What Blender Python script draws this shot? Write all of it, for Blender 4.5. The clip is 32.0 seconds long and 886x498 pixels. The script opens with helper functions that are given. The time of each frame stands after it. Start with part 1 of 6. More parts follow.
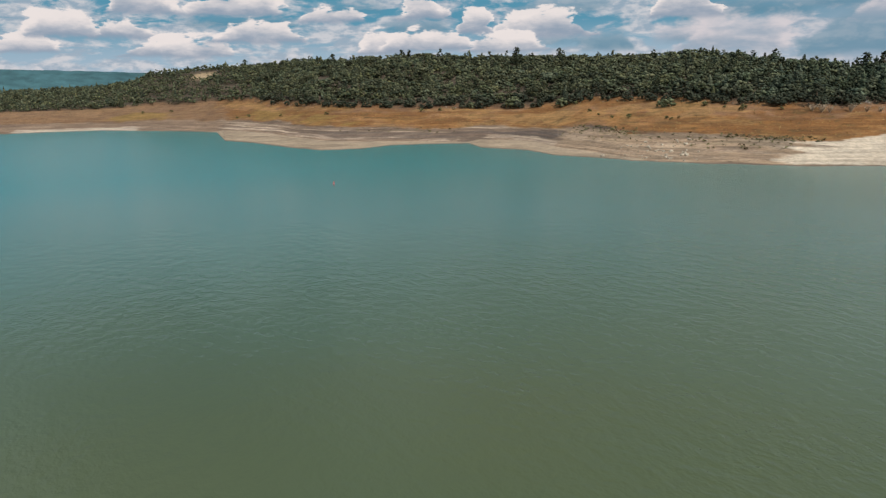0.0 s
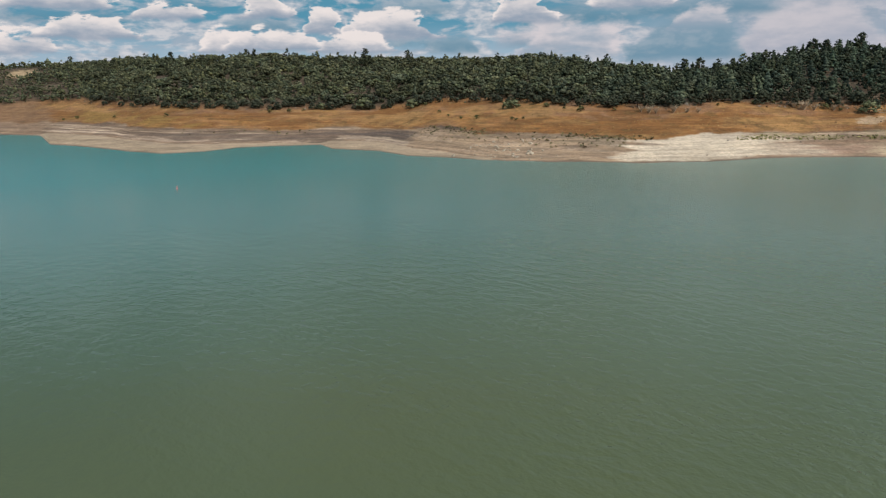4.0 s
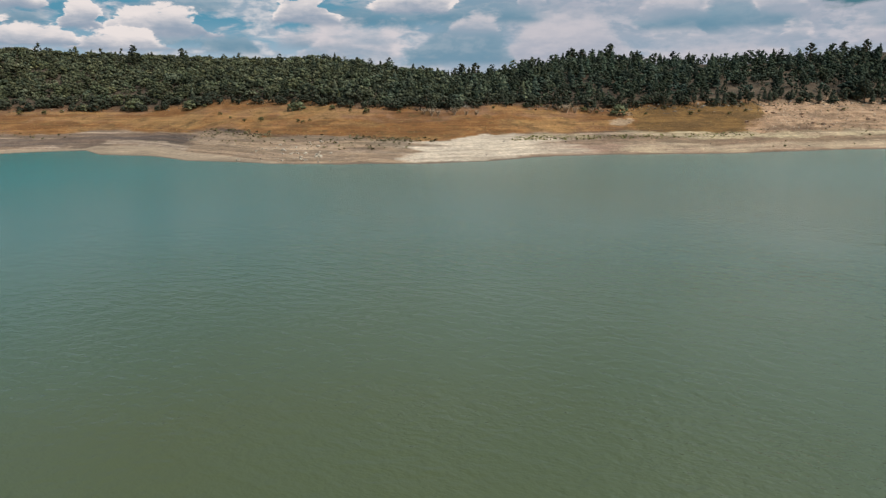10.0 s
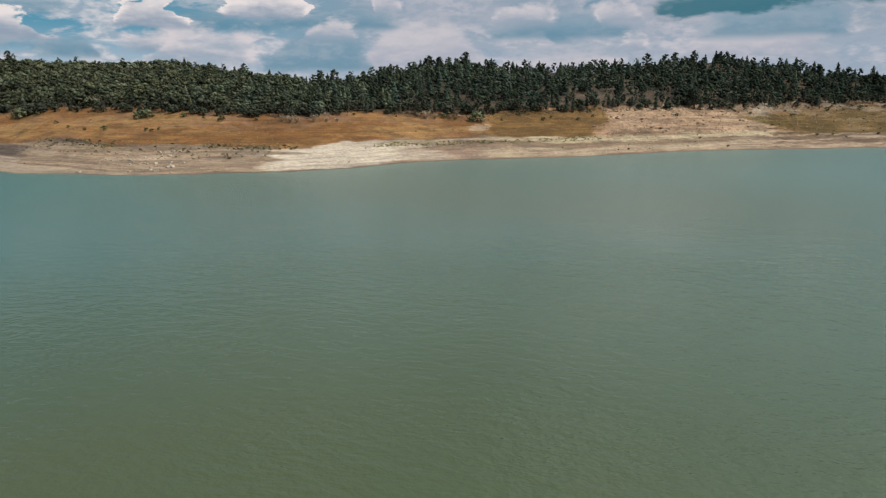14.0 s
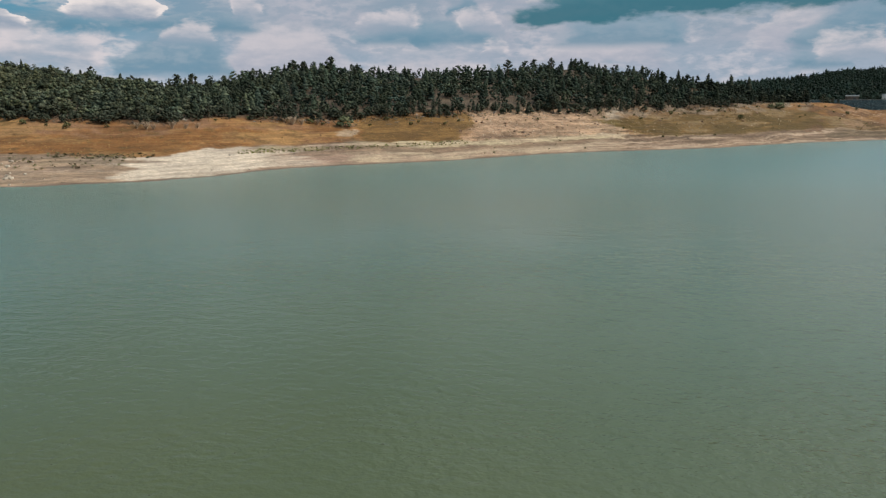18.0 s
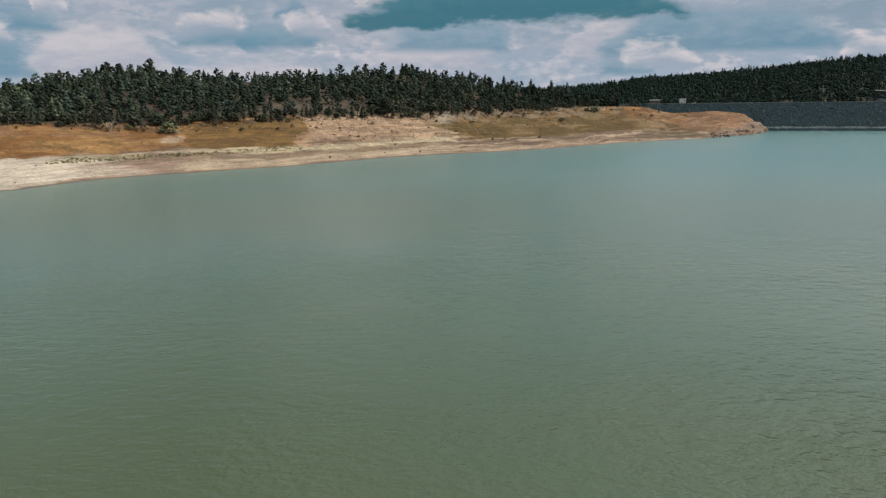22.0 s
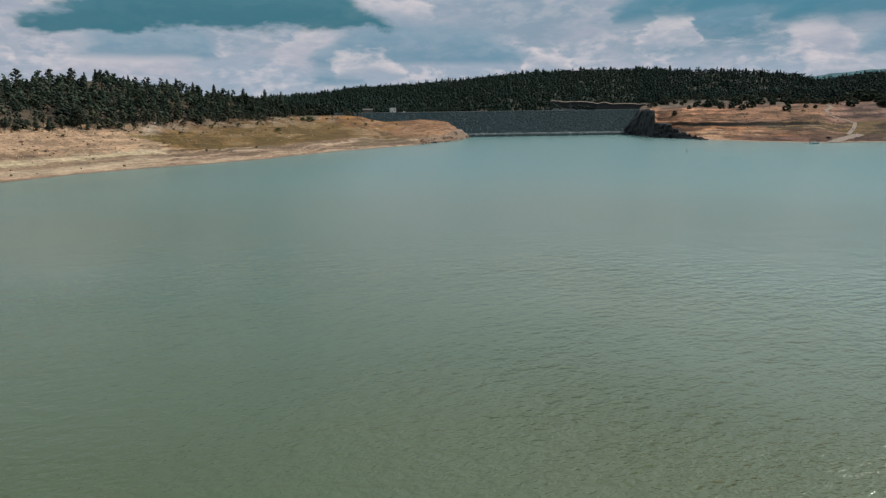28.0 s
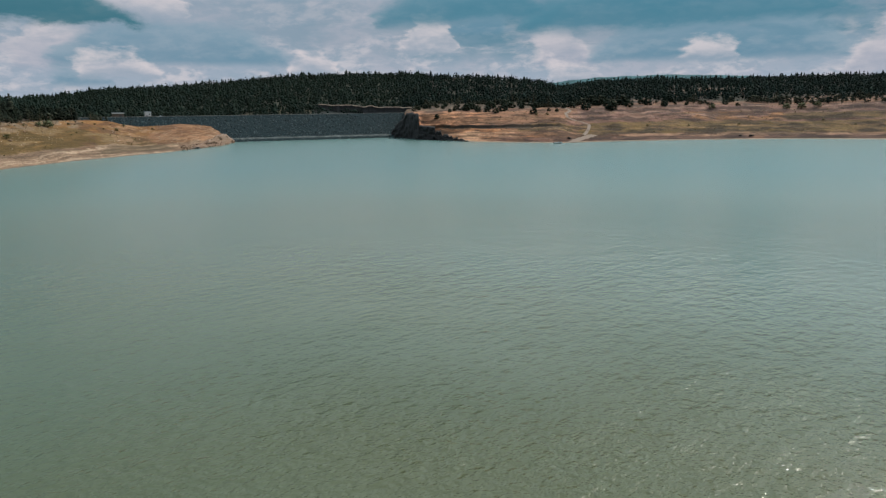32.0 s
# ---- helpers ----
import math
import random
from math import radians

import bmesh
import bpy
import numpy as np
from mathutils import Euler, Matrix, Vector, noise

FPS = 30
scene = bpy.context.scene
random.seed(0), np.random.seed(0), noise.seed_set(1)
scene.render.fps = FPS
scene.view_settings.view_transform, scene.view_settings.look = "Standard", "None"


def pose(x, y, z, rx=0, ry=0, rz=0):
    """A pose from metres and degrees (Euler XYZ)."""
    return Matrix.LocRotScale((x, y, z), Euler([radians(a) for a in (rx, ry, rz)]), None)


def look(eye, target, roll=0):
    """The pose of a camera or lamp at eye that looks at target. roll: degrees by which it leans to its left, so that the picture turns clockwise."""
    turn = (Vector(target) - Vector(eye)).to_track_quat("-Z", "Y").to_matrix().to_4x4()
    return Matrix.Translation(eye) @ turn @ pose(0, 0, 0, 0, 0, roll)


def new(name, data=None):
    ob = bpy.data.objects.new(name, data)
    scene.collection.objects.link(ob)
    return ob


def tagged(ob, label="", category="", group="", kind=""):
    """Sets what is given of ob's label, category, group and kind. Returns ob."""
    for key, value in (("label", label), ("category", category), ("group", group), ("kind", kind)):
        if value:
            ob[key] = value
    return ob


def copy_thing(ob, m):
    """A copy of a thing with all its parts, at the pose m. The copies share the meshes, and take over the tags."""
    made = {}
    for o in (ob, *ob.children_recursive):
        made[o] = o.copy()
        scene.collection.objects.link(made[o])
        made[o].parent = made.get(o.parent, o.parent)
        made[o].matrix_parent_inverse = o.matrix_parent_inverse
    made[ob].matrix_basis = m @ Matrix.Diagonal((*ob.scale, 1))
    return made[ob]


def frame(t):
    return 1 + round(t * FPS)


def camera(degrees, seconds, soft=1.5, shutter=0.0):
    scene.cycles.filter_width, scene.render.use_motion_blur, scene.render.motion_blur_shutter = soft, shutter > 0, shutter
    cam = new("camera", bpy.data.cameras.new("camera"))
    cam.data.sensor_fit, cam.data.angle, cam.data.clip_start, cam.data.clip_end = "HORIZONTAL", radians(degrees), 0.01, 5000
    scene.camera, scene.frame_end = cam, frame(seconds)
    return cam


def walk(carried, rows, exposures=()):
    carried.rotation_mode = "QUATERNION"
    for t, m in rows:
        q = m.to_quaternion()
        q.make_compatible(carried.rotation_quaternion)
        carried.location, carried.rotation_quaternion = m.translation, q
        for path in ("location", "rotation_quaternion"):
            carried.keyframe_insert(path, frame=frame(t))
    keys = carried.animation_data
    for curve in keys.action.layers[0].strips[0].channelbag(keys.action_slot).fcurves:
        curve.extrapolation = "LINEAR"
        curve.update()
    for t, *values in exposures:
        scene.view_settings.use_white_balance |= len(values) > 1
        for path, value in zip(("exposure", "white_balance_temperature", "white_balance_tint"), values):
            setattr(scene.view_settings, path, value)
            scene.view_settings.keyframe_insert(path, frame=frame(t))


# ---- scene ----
cam = camera(64.4, 32.0, soft=1.35)
PATH = [
    (0, (0.02, -0.01, 32.05), (0.863, 97.520, 9.992), -1.29),
    (0.5, (0.10, 0.03, 31.88), (3.639, 97.480, 9.733), -1.28),
    (1, (0.14, 0.11, 31.76), (6.314, 97.416, 9.574), -1.19),
    (1.5, (0.16, 0.21, 31.70), (8.826, 97.337, 9.522), -1.12),
    (2, (0.15, 0.34, 31.67), (11.177, 97.223, 9.477), -1.10),
    (2.5, (0.14, 0.48, 31.67), (13.625, 97.059, 9.508), -1.03),
    (3, (0.12, 0.63, 31.70), (16.072, 96.824, 9.508), -0.95),
    (3.5, (0.10, 0.77, 31.73), (18.548, 96.511, 9.507), -0.94),
    (5.5, (0.13, 1.19, 31.82), (28.690, 94.377, 9.460), -0.69),
    (6, (0.16, 1.26, 31.82), (30.985, 93.713, 9.422), -0.62),
    (6.5, (0.20, 1.32, 31.82), (33.078, 93.076, 9.456), -0.58),
    (7, (0.25, 1.38, 31.82), (35.342, 92.316, 9.462), -0.49),
    (7.5, (0.31, 1.44, 31.82), (37.728, 91.445, 9.456), -0.45),
    (8, (0.38, 1.51, 31.81), (40.277, 90.449, 9.490), -0.38),
    (8.5, (0.45, 1.58, 31.81), (42.426, 89.560, 9.486), -0.34),
    (9, (0.53, 1.66, 31.80), (44.552, 88.633, 9.487), -0.30),
    (9.5, (0.61, 1.74, 31.80), (46.653, 87.674, 9.530), -0.29),
    (10, (0.69, 1.83, 31.80), (48.699, 86.681, 9.549), -0.29),
    (10.5, (0.77, 1.91, 31.79), (50.834, 85.587, 9.618), -0.27),
    (11, (0.84, 1.99, 31.79), (53.013, 84.387, 9.671), -0.31),
    (11.5, (0.91, 2.07, 31.79), (55.153, 83.141, 9.759), -0.29),
    (12, (0.98, 2.14, 31.79), (57.193, 81.883, 9.863), -0.29),
    (12.5, (1.04, 2.20, 31.79), (59.147, 80.598, 9.954), -0.27),
    (13, (1.08, 2.25, 31.79), (60.984, 79.336, 10.101), -0.25),
    (13.5, (1.13, 2.30, 31.79), (62.946, 77.886, 10.225), -0.21),
    (14, (1.16, 2.34, 31.79), (64.748, 76.481, 10.354), -0.22),
    (14.5, (1.19, 2.37, 31.79), (66.550, 74.988, 10.470), -0.20),
    (16.5, (1.25, 2.43, 31.78), (72.853, 69.015, 10.825), -0.24),
    (17, (1.25, 2.44, 31.78), (74.471, 67.254, 10.866), -0.20),
    (17.5, (1.25, 2.44, 31.78), (75.948, 65.568, 10.904), -0.21),
    (18, (1.26, 2.45, 31.78), (77.456, 63.770, 10.958), -0.23),
    (18.5, (1.27, 2.46, 31.78), (79.049, 61.776, 11.010), -0.22),
    (19, (1.28, 2.47, 31.77), (80.732, 59.543, 11.025), -0.24),
    (19.5, (1.30, 2.49, 31.77), (82.515, 57.056, 11.088), -0.24),
    (20, (1.34, 2.53, 31.77), (84.305, 54.404, 11.148), -0.27),
    (20.5, (1.38, 2.57, 31.77), (85.956, 51.820, 11.227), -0.30),
    (21, (1.43, 2.63, 31.77), (87.335, 49.539, 11.257), -0.30),
    (21.5, (1.49, 2.69, 31.77), (88.632, 47.290, 11.320), -0.31),
    (22, (1.56, 2.76, 31.77), (89.831, 45.122, 11.435), -0.32),
    (22.5, (1.62, 2.83, 31.77), (91.092, 42.642, 11.508), -0.36),
    (23, (1.69, 2.90, 31.77), (92.233, 40.227, 11.562), -0.41),
    (23.5, (1.75, 2.96, 31.77), (93.339, 37.706, 11.664), -0.41),
    (24, (1.80, 3.02, 31.77), (94.322, 35.274, 11.775), -0.43),
    (24.5, (1.85, 3.07, 31.77), (95.282, 32.644, 11.891), -0.37),
    (25, (1.88, 3.10, 31.77), (96.216, 29.735, 11.973), -0.33),
    (25.5, (1.91, 3.12, 31.78), (97.121, 26.499, 12.058), -0.35),
    (27.5, (2.00, 2.94, 31.88), (99.593, 12.960, 12.489), -0.40),
    (28, (2.03, 2.81, 31.93), (99.981, 8.331, 12.581), -0.42),
    (28.5, (2.05, 2.64, 32.00), (100.166, 3.615, 12.690), -0.46),
    (29, (2.08, 2.44, 32.08), (100.135, -0.978, 12.759), -0.47),
    (29.5, (2.10, 2.21, 32.17), (99.914, -5.424, 12.822), -0.47),
    (30, (2.11, 1.96, 32.26), (99.596, -9.179, 12.938), -0.49),
    (30.5, (2.12, 1.70, 32.34), (99.082, -13.335, 13.063), -0.49),
    (31, (2.10, 1.43, 32.43), (98.407, -17.381, 13.145), -0.48),
    (31.5, (2.07, 1.17, 32.50), (97.614, -21.201, 13.235), -0.53),
    (32, (2.02, 0.92, 32.55), (96.791, -24.573, 13.373), -0.48),
]
walk(cam, [(t, look(eye, target, roll)) for t, eye, target, roll in PATH])

# ---- light and sky ----
SUN_BEARING, SUN_HEIGHT = 157.0, 47.0
SKY_TINT = (0.034, 0.050, 0.056)
world = bpy.data.worlds.new("sky")
scene.world = world
world.use_nodes = True


# the clouds along the horizon: bearing, half width, base and top in degrees
HEAPS = ((-20.6, 2.9, 5.79, 7.7), (-14.5, 3.8, 5.74, 7.3), (-7.3, 2.8, 5.23, 6.3), (-0.8, 2.4, 5.35, 7.2), (3.5, 1.9, 4.2, 6.3), (18.9, 2.8, 4.9, 7.1),
         (-29.5, 2.8, 3.08, 4.2), (-26.7, 3.3, 4.14, 5.7), (-22.6, 2.6, 4.1, 5.3), (-18.0, 4.6, 2.8, 4.0), (-13.5, 4.6, 3.75, 5.3), (-3.4, 3.3, 2.8, 4.4),
         (-0.2, 4.3, 2.96, 4.4), (5.6, 3.6, 2.8, 4.0), (8.3, 3.7, 3.8, 5.8), (26.3, 3.1, 5.7, 7.6))
SOFT_HEAPS = ((35.9, 1.8, 6.1, 8.0), (47.3, 2.2, 5.3, 6.7), (54.9, 2.5, 5.2, 6.8), (59.6, 1.0, 6.9, 8.2), (82.8, 4.3, 6.7, 8.7), (104.2, 2.1, 4.6, 6.9), (124.9, 2.0, 3.65, 5.0),
              (18.8, 2.6, 3.1, 4.5), (22.9, 4.8, 2.3, 4.9), (32.0, 2.4, 4.1, 5.6), (55.8, 1.4, 3.25, 4.5), (81.3, 3.7, 2.6, 4.1), (94.5, 2.4, 2.8, 4.5), (115.1, 3.4, 2.1, 3.6))
SHADES = ((-14.2, 5.3, 4.94, 5.74), (-6.3, 3.1, 5.9, 6.5), (-1.2, 2.6, 4.4, 5.4), (9.6, 3.7, 5.6, 6.4), (11.6, 4.1, 3.1, 3.9), (13.0, 2.3, 2.7, 3.8), (21.9, 3.1, 4.8, 6.2),
          (20.0, 2.7, 3.1, 4.4), (23.0, 4.2, 4.6, 5.9), (30.6, 7.3, 5.0, 6.2), (31.6, 4.5, 1.8, 4.9), (50.6, 6.8, 4.3, 5.6), (49.5, 1.3, 3.9, 5.1), (53.8, 1.4, 6.5, 7.9),
          (64.9, 5.2, 4.0, 5.9), (78.0, 2.4, 2.1, 3.2), (84.5, 8.8, 3.6, 6.6), (107.3, 2.1, 5.9, 7.6), (125.8, 9.7, 3.7, 6.6))
SHEETS = ((39.0, 5.2, 1.2, 5.5), (49.5, 7.2, 0.9, 3.4), (63.7, 5.6, 2.3, 4.8), (76.9, 3.0, 3.1, 6.1), (114.7, 3.0, 3.6, 6.1), (137.2, 2.9, 2.5, 5.4))
LIDS = ((70.6, 13.5, 6.1, 9.7), (107.4, 7.5, 6.7, 9.5), (122.9, 13.4, 6.3, 10.2))


def build_sky():
    nt = world.node_tree
    nt.nodes.clear()
    n, link = nt.nodes, nt.links

    def math_node(op, a, b=None, c=None, clamp=False):
        m = n.new("ShaderNodeMath")
        m.operation, m.use_clamp = op, clamp
        for i, v in enumerate((a, b, c)):
            if v is None:
                continue
            if isinstance(v, (int, float)):
                m.inputs[i].default_value = v
            else:
                link.new(v, m.inputs[i])
        return m.outputs[0]

    def ramp(value, lo, hi):
        m = n.new("ShaderNodeMapRange")
        m.interpolation_type = "SMOOTHSTEP"
        link.new(value, m.inputs["Value"])
        m.inputs["From Min"].default_value, m.inputs["From Max"].default_value = lo, hi
        return m.outputs["Result"]

    def mix(fac, a, b):
        m = n.new("ShaderNodeMix")
        m.data_type = "RGBA"
        for sock, v in ((m.inputs["Factor"], fac), (m.inputs["A"], a), (m.inputs["B"], b)):
            if isinstance(v, tuple):
                sock.default_value = v
            elif isinstance(v, (int, float)):
                sock.default_value = v
            else:
                link.new(v, sock)
        return m.outputs["Result"]

    def noise_tex(vec, scale, detail, rough, distortion=0.0):
        t = n.new("ShaderNodeTexNoise")
        link.new(vec, t.inputs["Vector"])
        t.inputs["Scale"].default_value, t.inputs["Detail"].default_value = scale, detail
        t.inputs["Roughness"].default_value, t.inputs["Distortion"].default_value = rough, distortion
        return t.outputs["Fac"]

    sky = n.new("ShaderNodeTexSky")
    sky.sky_type, sky.sun_disc = "NISHITA", False
    sky.sun_elevation, sky.sun_rotation = radians(SUN_HEIGHT), radians(SUN_BEARING)
    sky.altitude, sky.air_density, sky.dust_density, sky.ozone_density = 2200, 1.0, 0.6, 2.0
    coord = n.new("ShaderNodeTexCoord")
    sep = n.new("ShaderNodeSeparateXYZ")
    link.new(coord.outputs["Generated"], sep.inputs[0])
    x, y, z = sep.outputs
    up = math_node("MAXIMUM", z, 0.0)
    round_way = math_node("ARCTAN2", x, y)

    def vec(a, b, c=0.0):
        m = n.new("ShaderNodeCombineXYZ")
        for i, v in enumerate((a, b, c)):
            if isinstance(v, (int, float)):
                m.inputs[i].default_value = v
            else:
                link.new(v, m.inputs[i])
        return m.outputs[0]

    rise = math_node("LOGARITHM", math_node("ADD", up, 0.03), math.e)
    # towards the dam end of the lake the cover thickens
    side = ramp(round_way, 0.2, 1.7)
    puffs = noise_tex(vec(math_node("MULTIPLY", round_way, 13.0), math_node("MULTIPLY", up, 44.0)), 1.0, 8.0, 0.60, 0.3)
    wide = noise_tex(vec(math_node("MULTIPLY", round_way, 2.2), math_node("MULTIPLY", rise, 1.6), 4.0), 1.0, 4.0, 0.55)
    veil = noise_tex(vec(math_node("MULTIPLY", round_way, 6.5), math_node("MULTIPLY", up, 15.0), 9.0), 1.0, 7.0, 0.58, 0.15)

    blue = n.new("ShaderNodeMix")
    blue.data_type, blue.blend_type = "RGBA", "MULTIPLY"
    blue.inputs["Factor"].default_value = 1.0
    link.new(sky.outputs[0], blue.inputs["A"])
    blue.inputs["B"].default_value = (SKY_TINT[0], SKY_TINT[1], SKY_TINT[2], 1.0)
    fray = noise_tex(vec(math_node("MULTIPLY", round_way, 46.0), math_node("MULTIPLY", up, 100.0), 2.0), 1.0, 5.0, 0.58, 0.2)
    # overhead: thin broken cover, closing towards the dam end
    high = ramp(up, 0.16, 0.32)
    over_col = mix(ramp(veil, 0.3, 0.6), (0.24, 0.48, 0.60, 1.0), (0.66, 0.84, 0.92, 1.0))
    over_amt = math_node("SUBTRACT", math_node("MULTIPLY", side, math_node("ADD", 0.30, math_node("MULTIPLY", high, 0.10))), 0.07)
    over_amt = math_node("MULTIPLY", ramp(math_node("ADD", wide, over_amt), 0.32, 0.58), 0.9)
    over_col = mix(over_amt, blue.outputs["Result"], over_col)
    over_col = mix(math_node("MULTIPLY", ramp(puffs, 0.44, 0.60), math_node("ADD", math_node("MULTIPLY", side, 0.4), 0.2)), over_col, (0.74, 0.74, 0.78, 1.0))
    # the low sky: haze along the horizon, open blue above it in the west, a soft grey layer in the east
    east = ramp(round_way, 0.28, 0.72)
    deg = math_node("MULTIPLY", up, 57.3)
    low_west = mix(ramp(deg, 2.2, 5.6), (0.44, 0.60, 0.74, 1.0), (0.12, 0.375, 0.54, 1.0))
    low_west = mix(math_node("MULTIPLY", ramp(puffs, 0.42, 0.54), 0.8), low_west, mix(ramp(fray, 0.38, 0.62), (0.46, 0.55, 0.66, 1.0), (0.90, 0.86, 0.88, 1.0)))
    low_east = mix(ramp(deg, 2.5, 5.5), (0.44, 0.53, 0.65, 1.0), mix(ramp(round_way, 1.5, 2.0), (0.36, 0.46, 0.57, 1.0), (0.15, 0.32, 0.43, 1.0)))
    low_east = mix(math_node("MULTIPLY", ramp(veil, 0.42, 0.66), 0.6), low_east, (0.60, 0.60, 0.69, 1.0))
    low_east = mix(math_node("MULTIPLY", ramp(puffs, 0.43, 0.60), math_node("SUBTRACT", 0.62, math_node("MULTIPLY", ramp(deg, 3.0, 7.0), 0.35))), low_east, mix(ramp(fray, 0.36, 0.64), (0.46, 0.53, 0.64, 1.0), (0.84, 0.79, 0.83, 1.0)))
    low_east = mix(math_node("MULTIPLY", ramp(fray, 0.52, 0.40), 0.22), low_east, (0.28, 0.42, 0.54, 1.0))
    sky_col = mix(ramp(up, 0.135, 0.2), mix(east, low_west, low_east), over_col)

    ragged = math_node("ADD", math_node("MULTIPLY", math_node("SUBTRACT", puffs, 0.48), 3.6), math_node("MULTIPLY", math_node("SUBTRACT", fray, 0.5), 1.5))
    bent = math_node("ADD", math_node("MULTIPLY", round_way, 57.2958), math_node("MULTIPLY", math_node("SUBTRACT", veil, 0.5), 9.0))
    spot_on = math_node("MULTIPLY_ADD", bent, 1 / 190.0, 40 / 190.0)
    top_edge = math_node("SUBTRACT", deg, ragged)
    base_edge = math_node("ADD", deg, math_node("MULTIPLY", ragged, 0.24))

    base_wild = math_node("ADD", math_node("ADD", deg, math_node("MULTIPLY", ragged, 0.5)), math_node("MULTIPLY", math_node("SUBTRACT", veil, 0.5), 3.2))

    def bank(col, rows, body, lit, edge, base_soft, amount, shading, under=base_edge):
        """Clouds along the horizon. rows: bearing, half width, base and top, all in degrees; those that do not overlap share a lane."""
        lanes = []
        for row in sorted(rows):
            for one in lanes:
                if len(one) < 8 and row[0] - row[1] > one[-1][0] + one[-1][1] + 0.4:
                    one.append(row)
                    break
            else:
                lanes.append([row])
        for one in lanes:
            cr = n.new("ShaderNodeValToRGB")
            link.new(spot_on, cr.inputs[0])
            stops = []
            for mid, half, base, top in one:
                tall = (top - base) / 6
                stops += [(mid - half, base / 12, 0.0), (mid - half * 0.45, base / 12, tall), (mid + half * 0.45, base / 12, tall), (mid + half, base / 12, 0.0)]
            cr.color_ramp.interpolation = "EASE"
            el = cr.color_ramp.elements
            while len(el) < len(stops):
                el.new(0.5)
            for e, (at, base, tall) in zip(el, stops):
                e.position = (at + 40) / 190
                e.color = (base, tall, 0, 1)
            rgb = n.new("ShaderNodeSeparateColor")
            link.new(cr.outputs[0], rgb.inputs[0])
            tall = math_node("MULTIPLY", rgb.outputs[1], 6.0)
            foot = math_node("MULTIPLY", rgb.outputs[0], 12.0)
            over = math_node("SUBTRACT", math_node("ADD", foot, tall), top_edge)
            mask = math_node("MULTIPLY", ramp(over, -edge, edge), ramp(math_node("SUBTRACT", under, foot), -base_soft, base_soft))
            mask = math_node("MULTIPLY", math_node("MULTIPLY", mask, ramp(tall, 0.0, 0.45)), amount)
            part_up = math_node("DIVIDE", math_node("SUBTRACT", deg, foot), math_node("MAXIMUM", tall, 0.5))
            glowing = ramp(math_node("ADD", part_up, math_node("MULTIPLY", ragged, shading)), 0.0, 1.0)
            col = mix(mask, col, mix(glowing, body, lit))
        return col

    sky_col = bank(sky_col, SHEETS, (0.48, 0.52, 0.63, 1.0), (0.76, 0.72, 0.77, 1.0), 1.3, 0.9, 0.85, 0.3, base_wild)
    sky_col = bank(sky_col, SHADES, (0.15, 0.33, 0.46, 1.0), (0.26, 0.42, 0.54, 1.0), 0.8, 0.35, 0.75, 0.25)
    sky_col = bank(sky_col, SOFT_HEAPS, (0.42, 0.50, 0.61, 1.0), (0.88, 0.81, 0.84, 1.0), 0.7, 0.5, 0.8, 0.36)
    sky_col = bank(sky_col, HEAPS, (0.38, 0.46, 0.58, 1.0), (1.10, 1.00, 0.97, 1.0), 0.16, 0.22, 0.95, 0.36)
    sky_col = bank(sky_col, LIDS[:1], (0.040, 0.200, 0.265, 1.0), (0.055, 0.23, 0.30, 1.0), 0.9, 0.3, 0.9, 0.25, base_wild)
    sky_col = bank(sky_col, LIDS[1:], (0.080, 0.275, 0.385, 1.0), (0.130, 0.33, 0.44, 1.0), 1.1, 0.6, 0.85, 0.25, base_wild)
    glow = n.new("ShaderNodeBackground")
    link.new(sky_col, glow.inputs["Color"])
    # clouds are brighter round the sun
    near_sun = n.new("ShaderNodeVectorMath")
    near_sun.operation = "DOT_PRODUCT"
    link.new(coord.outputs["Generated"], near_sun.inputs[0])
    sb, sh = radians(SUN_BEARING), radians(SUN_HEIGHT)
    near_sun.inputs[1].default_value = (math.sin(sb) * math.cos(sh), math.cos(sb) * math.cos(sh), math.sin(sh))
    halo = math_node("MULTIPLY", ramp(near_sun.outputs["Value"], 0.20, 0.95), ramp(up, 0.16, 0.28))
    link.new(math_node("ADD", 0.76, math_node("MULTIPLY", halo, 1.35)), glow.inputs["Strength"])
    out = n.new("ShaderNodeOutputWorld")
    link.new(glow.outputs[0], out.inputs["Surface"])


build_sky()
sun = new("sun", bpy.data.lights.new("sun", "SUN"))
sun.data.energy, sun.data.angle, sun.data.color = 2.9, radians(0.6), (1.0, 0.93, 0.83)
sun_way = Vector((math.sin(radians(SUN_BEARING)) * math.cos(radians(SUN_HEIGHT)),
                  math.cos(radians(SUN_BEARING)) * math.cos(radians(SUN_HEIGHT)), math.sin(radians(SUN_HEIGHT))))
sun.rotation_euler = (-sun_way).to_track_quat("-Z", "Y").to_euler()
scene.view_settings.exposure = 0.0


# ---- materials ----
def material(name, build):
    mat = bpy.data.materials.new(name)
    mat.use_nodes = True
    nt = mat.node_tree
    bsdf = nt.nodes["Principled BSDF"]
    build(nt, bsdf)
    return mat


def node(nt, kind, **values):
    nd = nt.nodes.new(kind)
    for key, v in values.items():
        nd.inputs[key.replace("_", " ")].default_value = v
    return nd


def mixed(nt, fac, a, b, blend="MIX"):
    m = nt.nodes.new("ShaderNodeMix")
    m.data_type, m.blend_type = "RGBA", blend
    for sock, v in ((m.inputs["Factor"], fac), (m.inputs["A"], a), (m.inputs["B"], b)):
        if isinstance(v, (tuple, int, float)):
            sock.default_value = v
        else:
            nt.links.new(v, sock)
    return m.outputs["Result"]


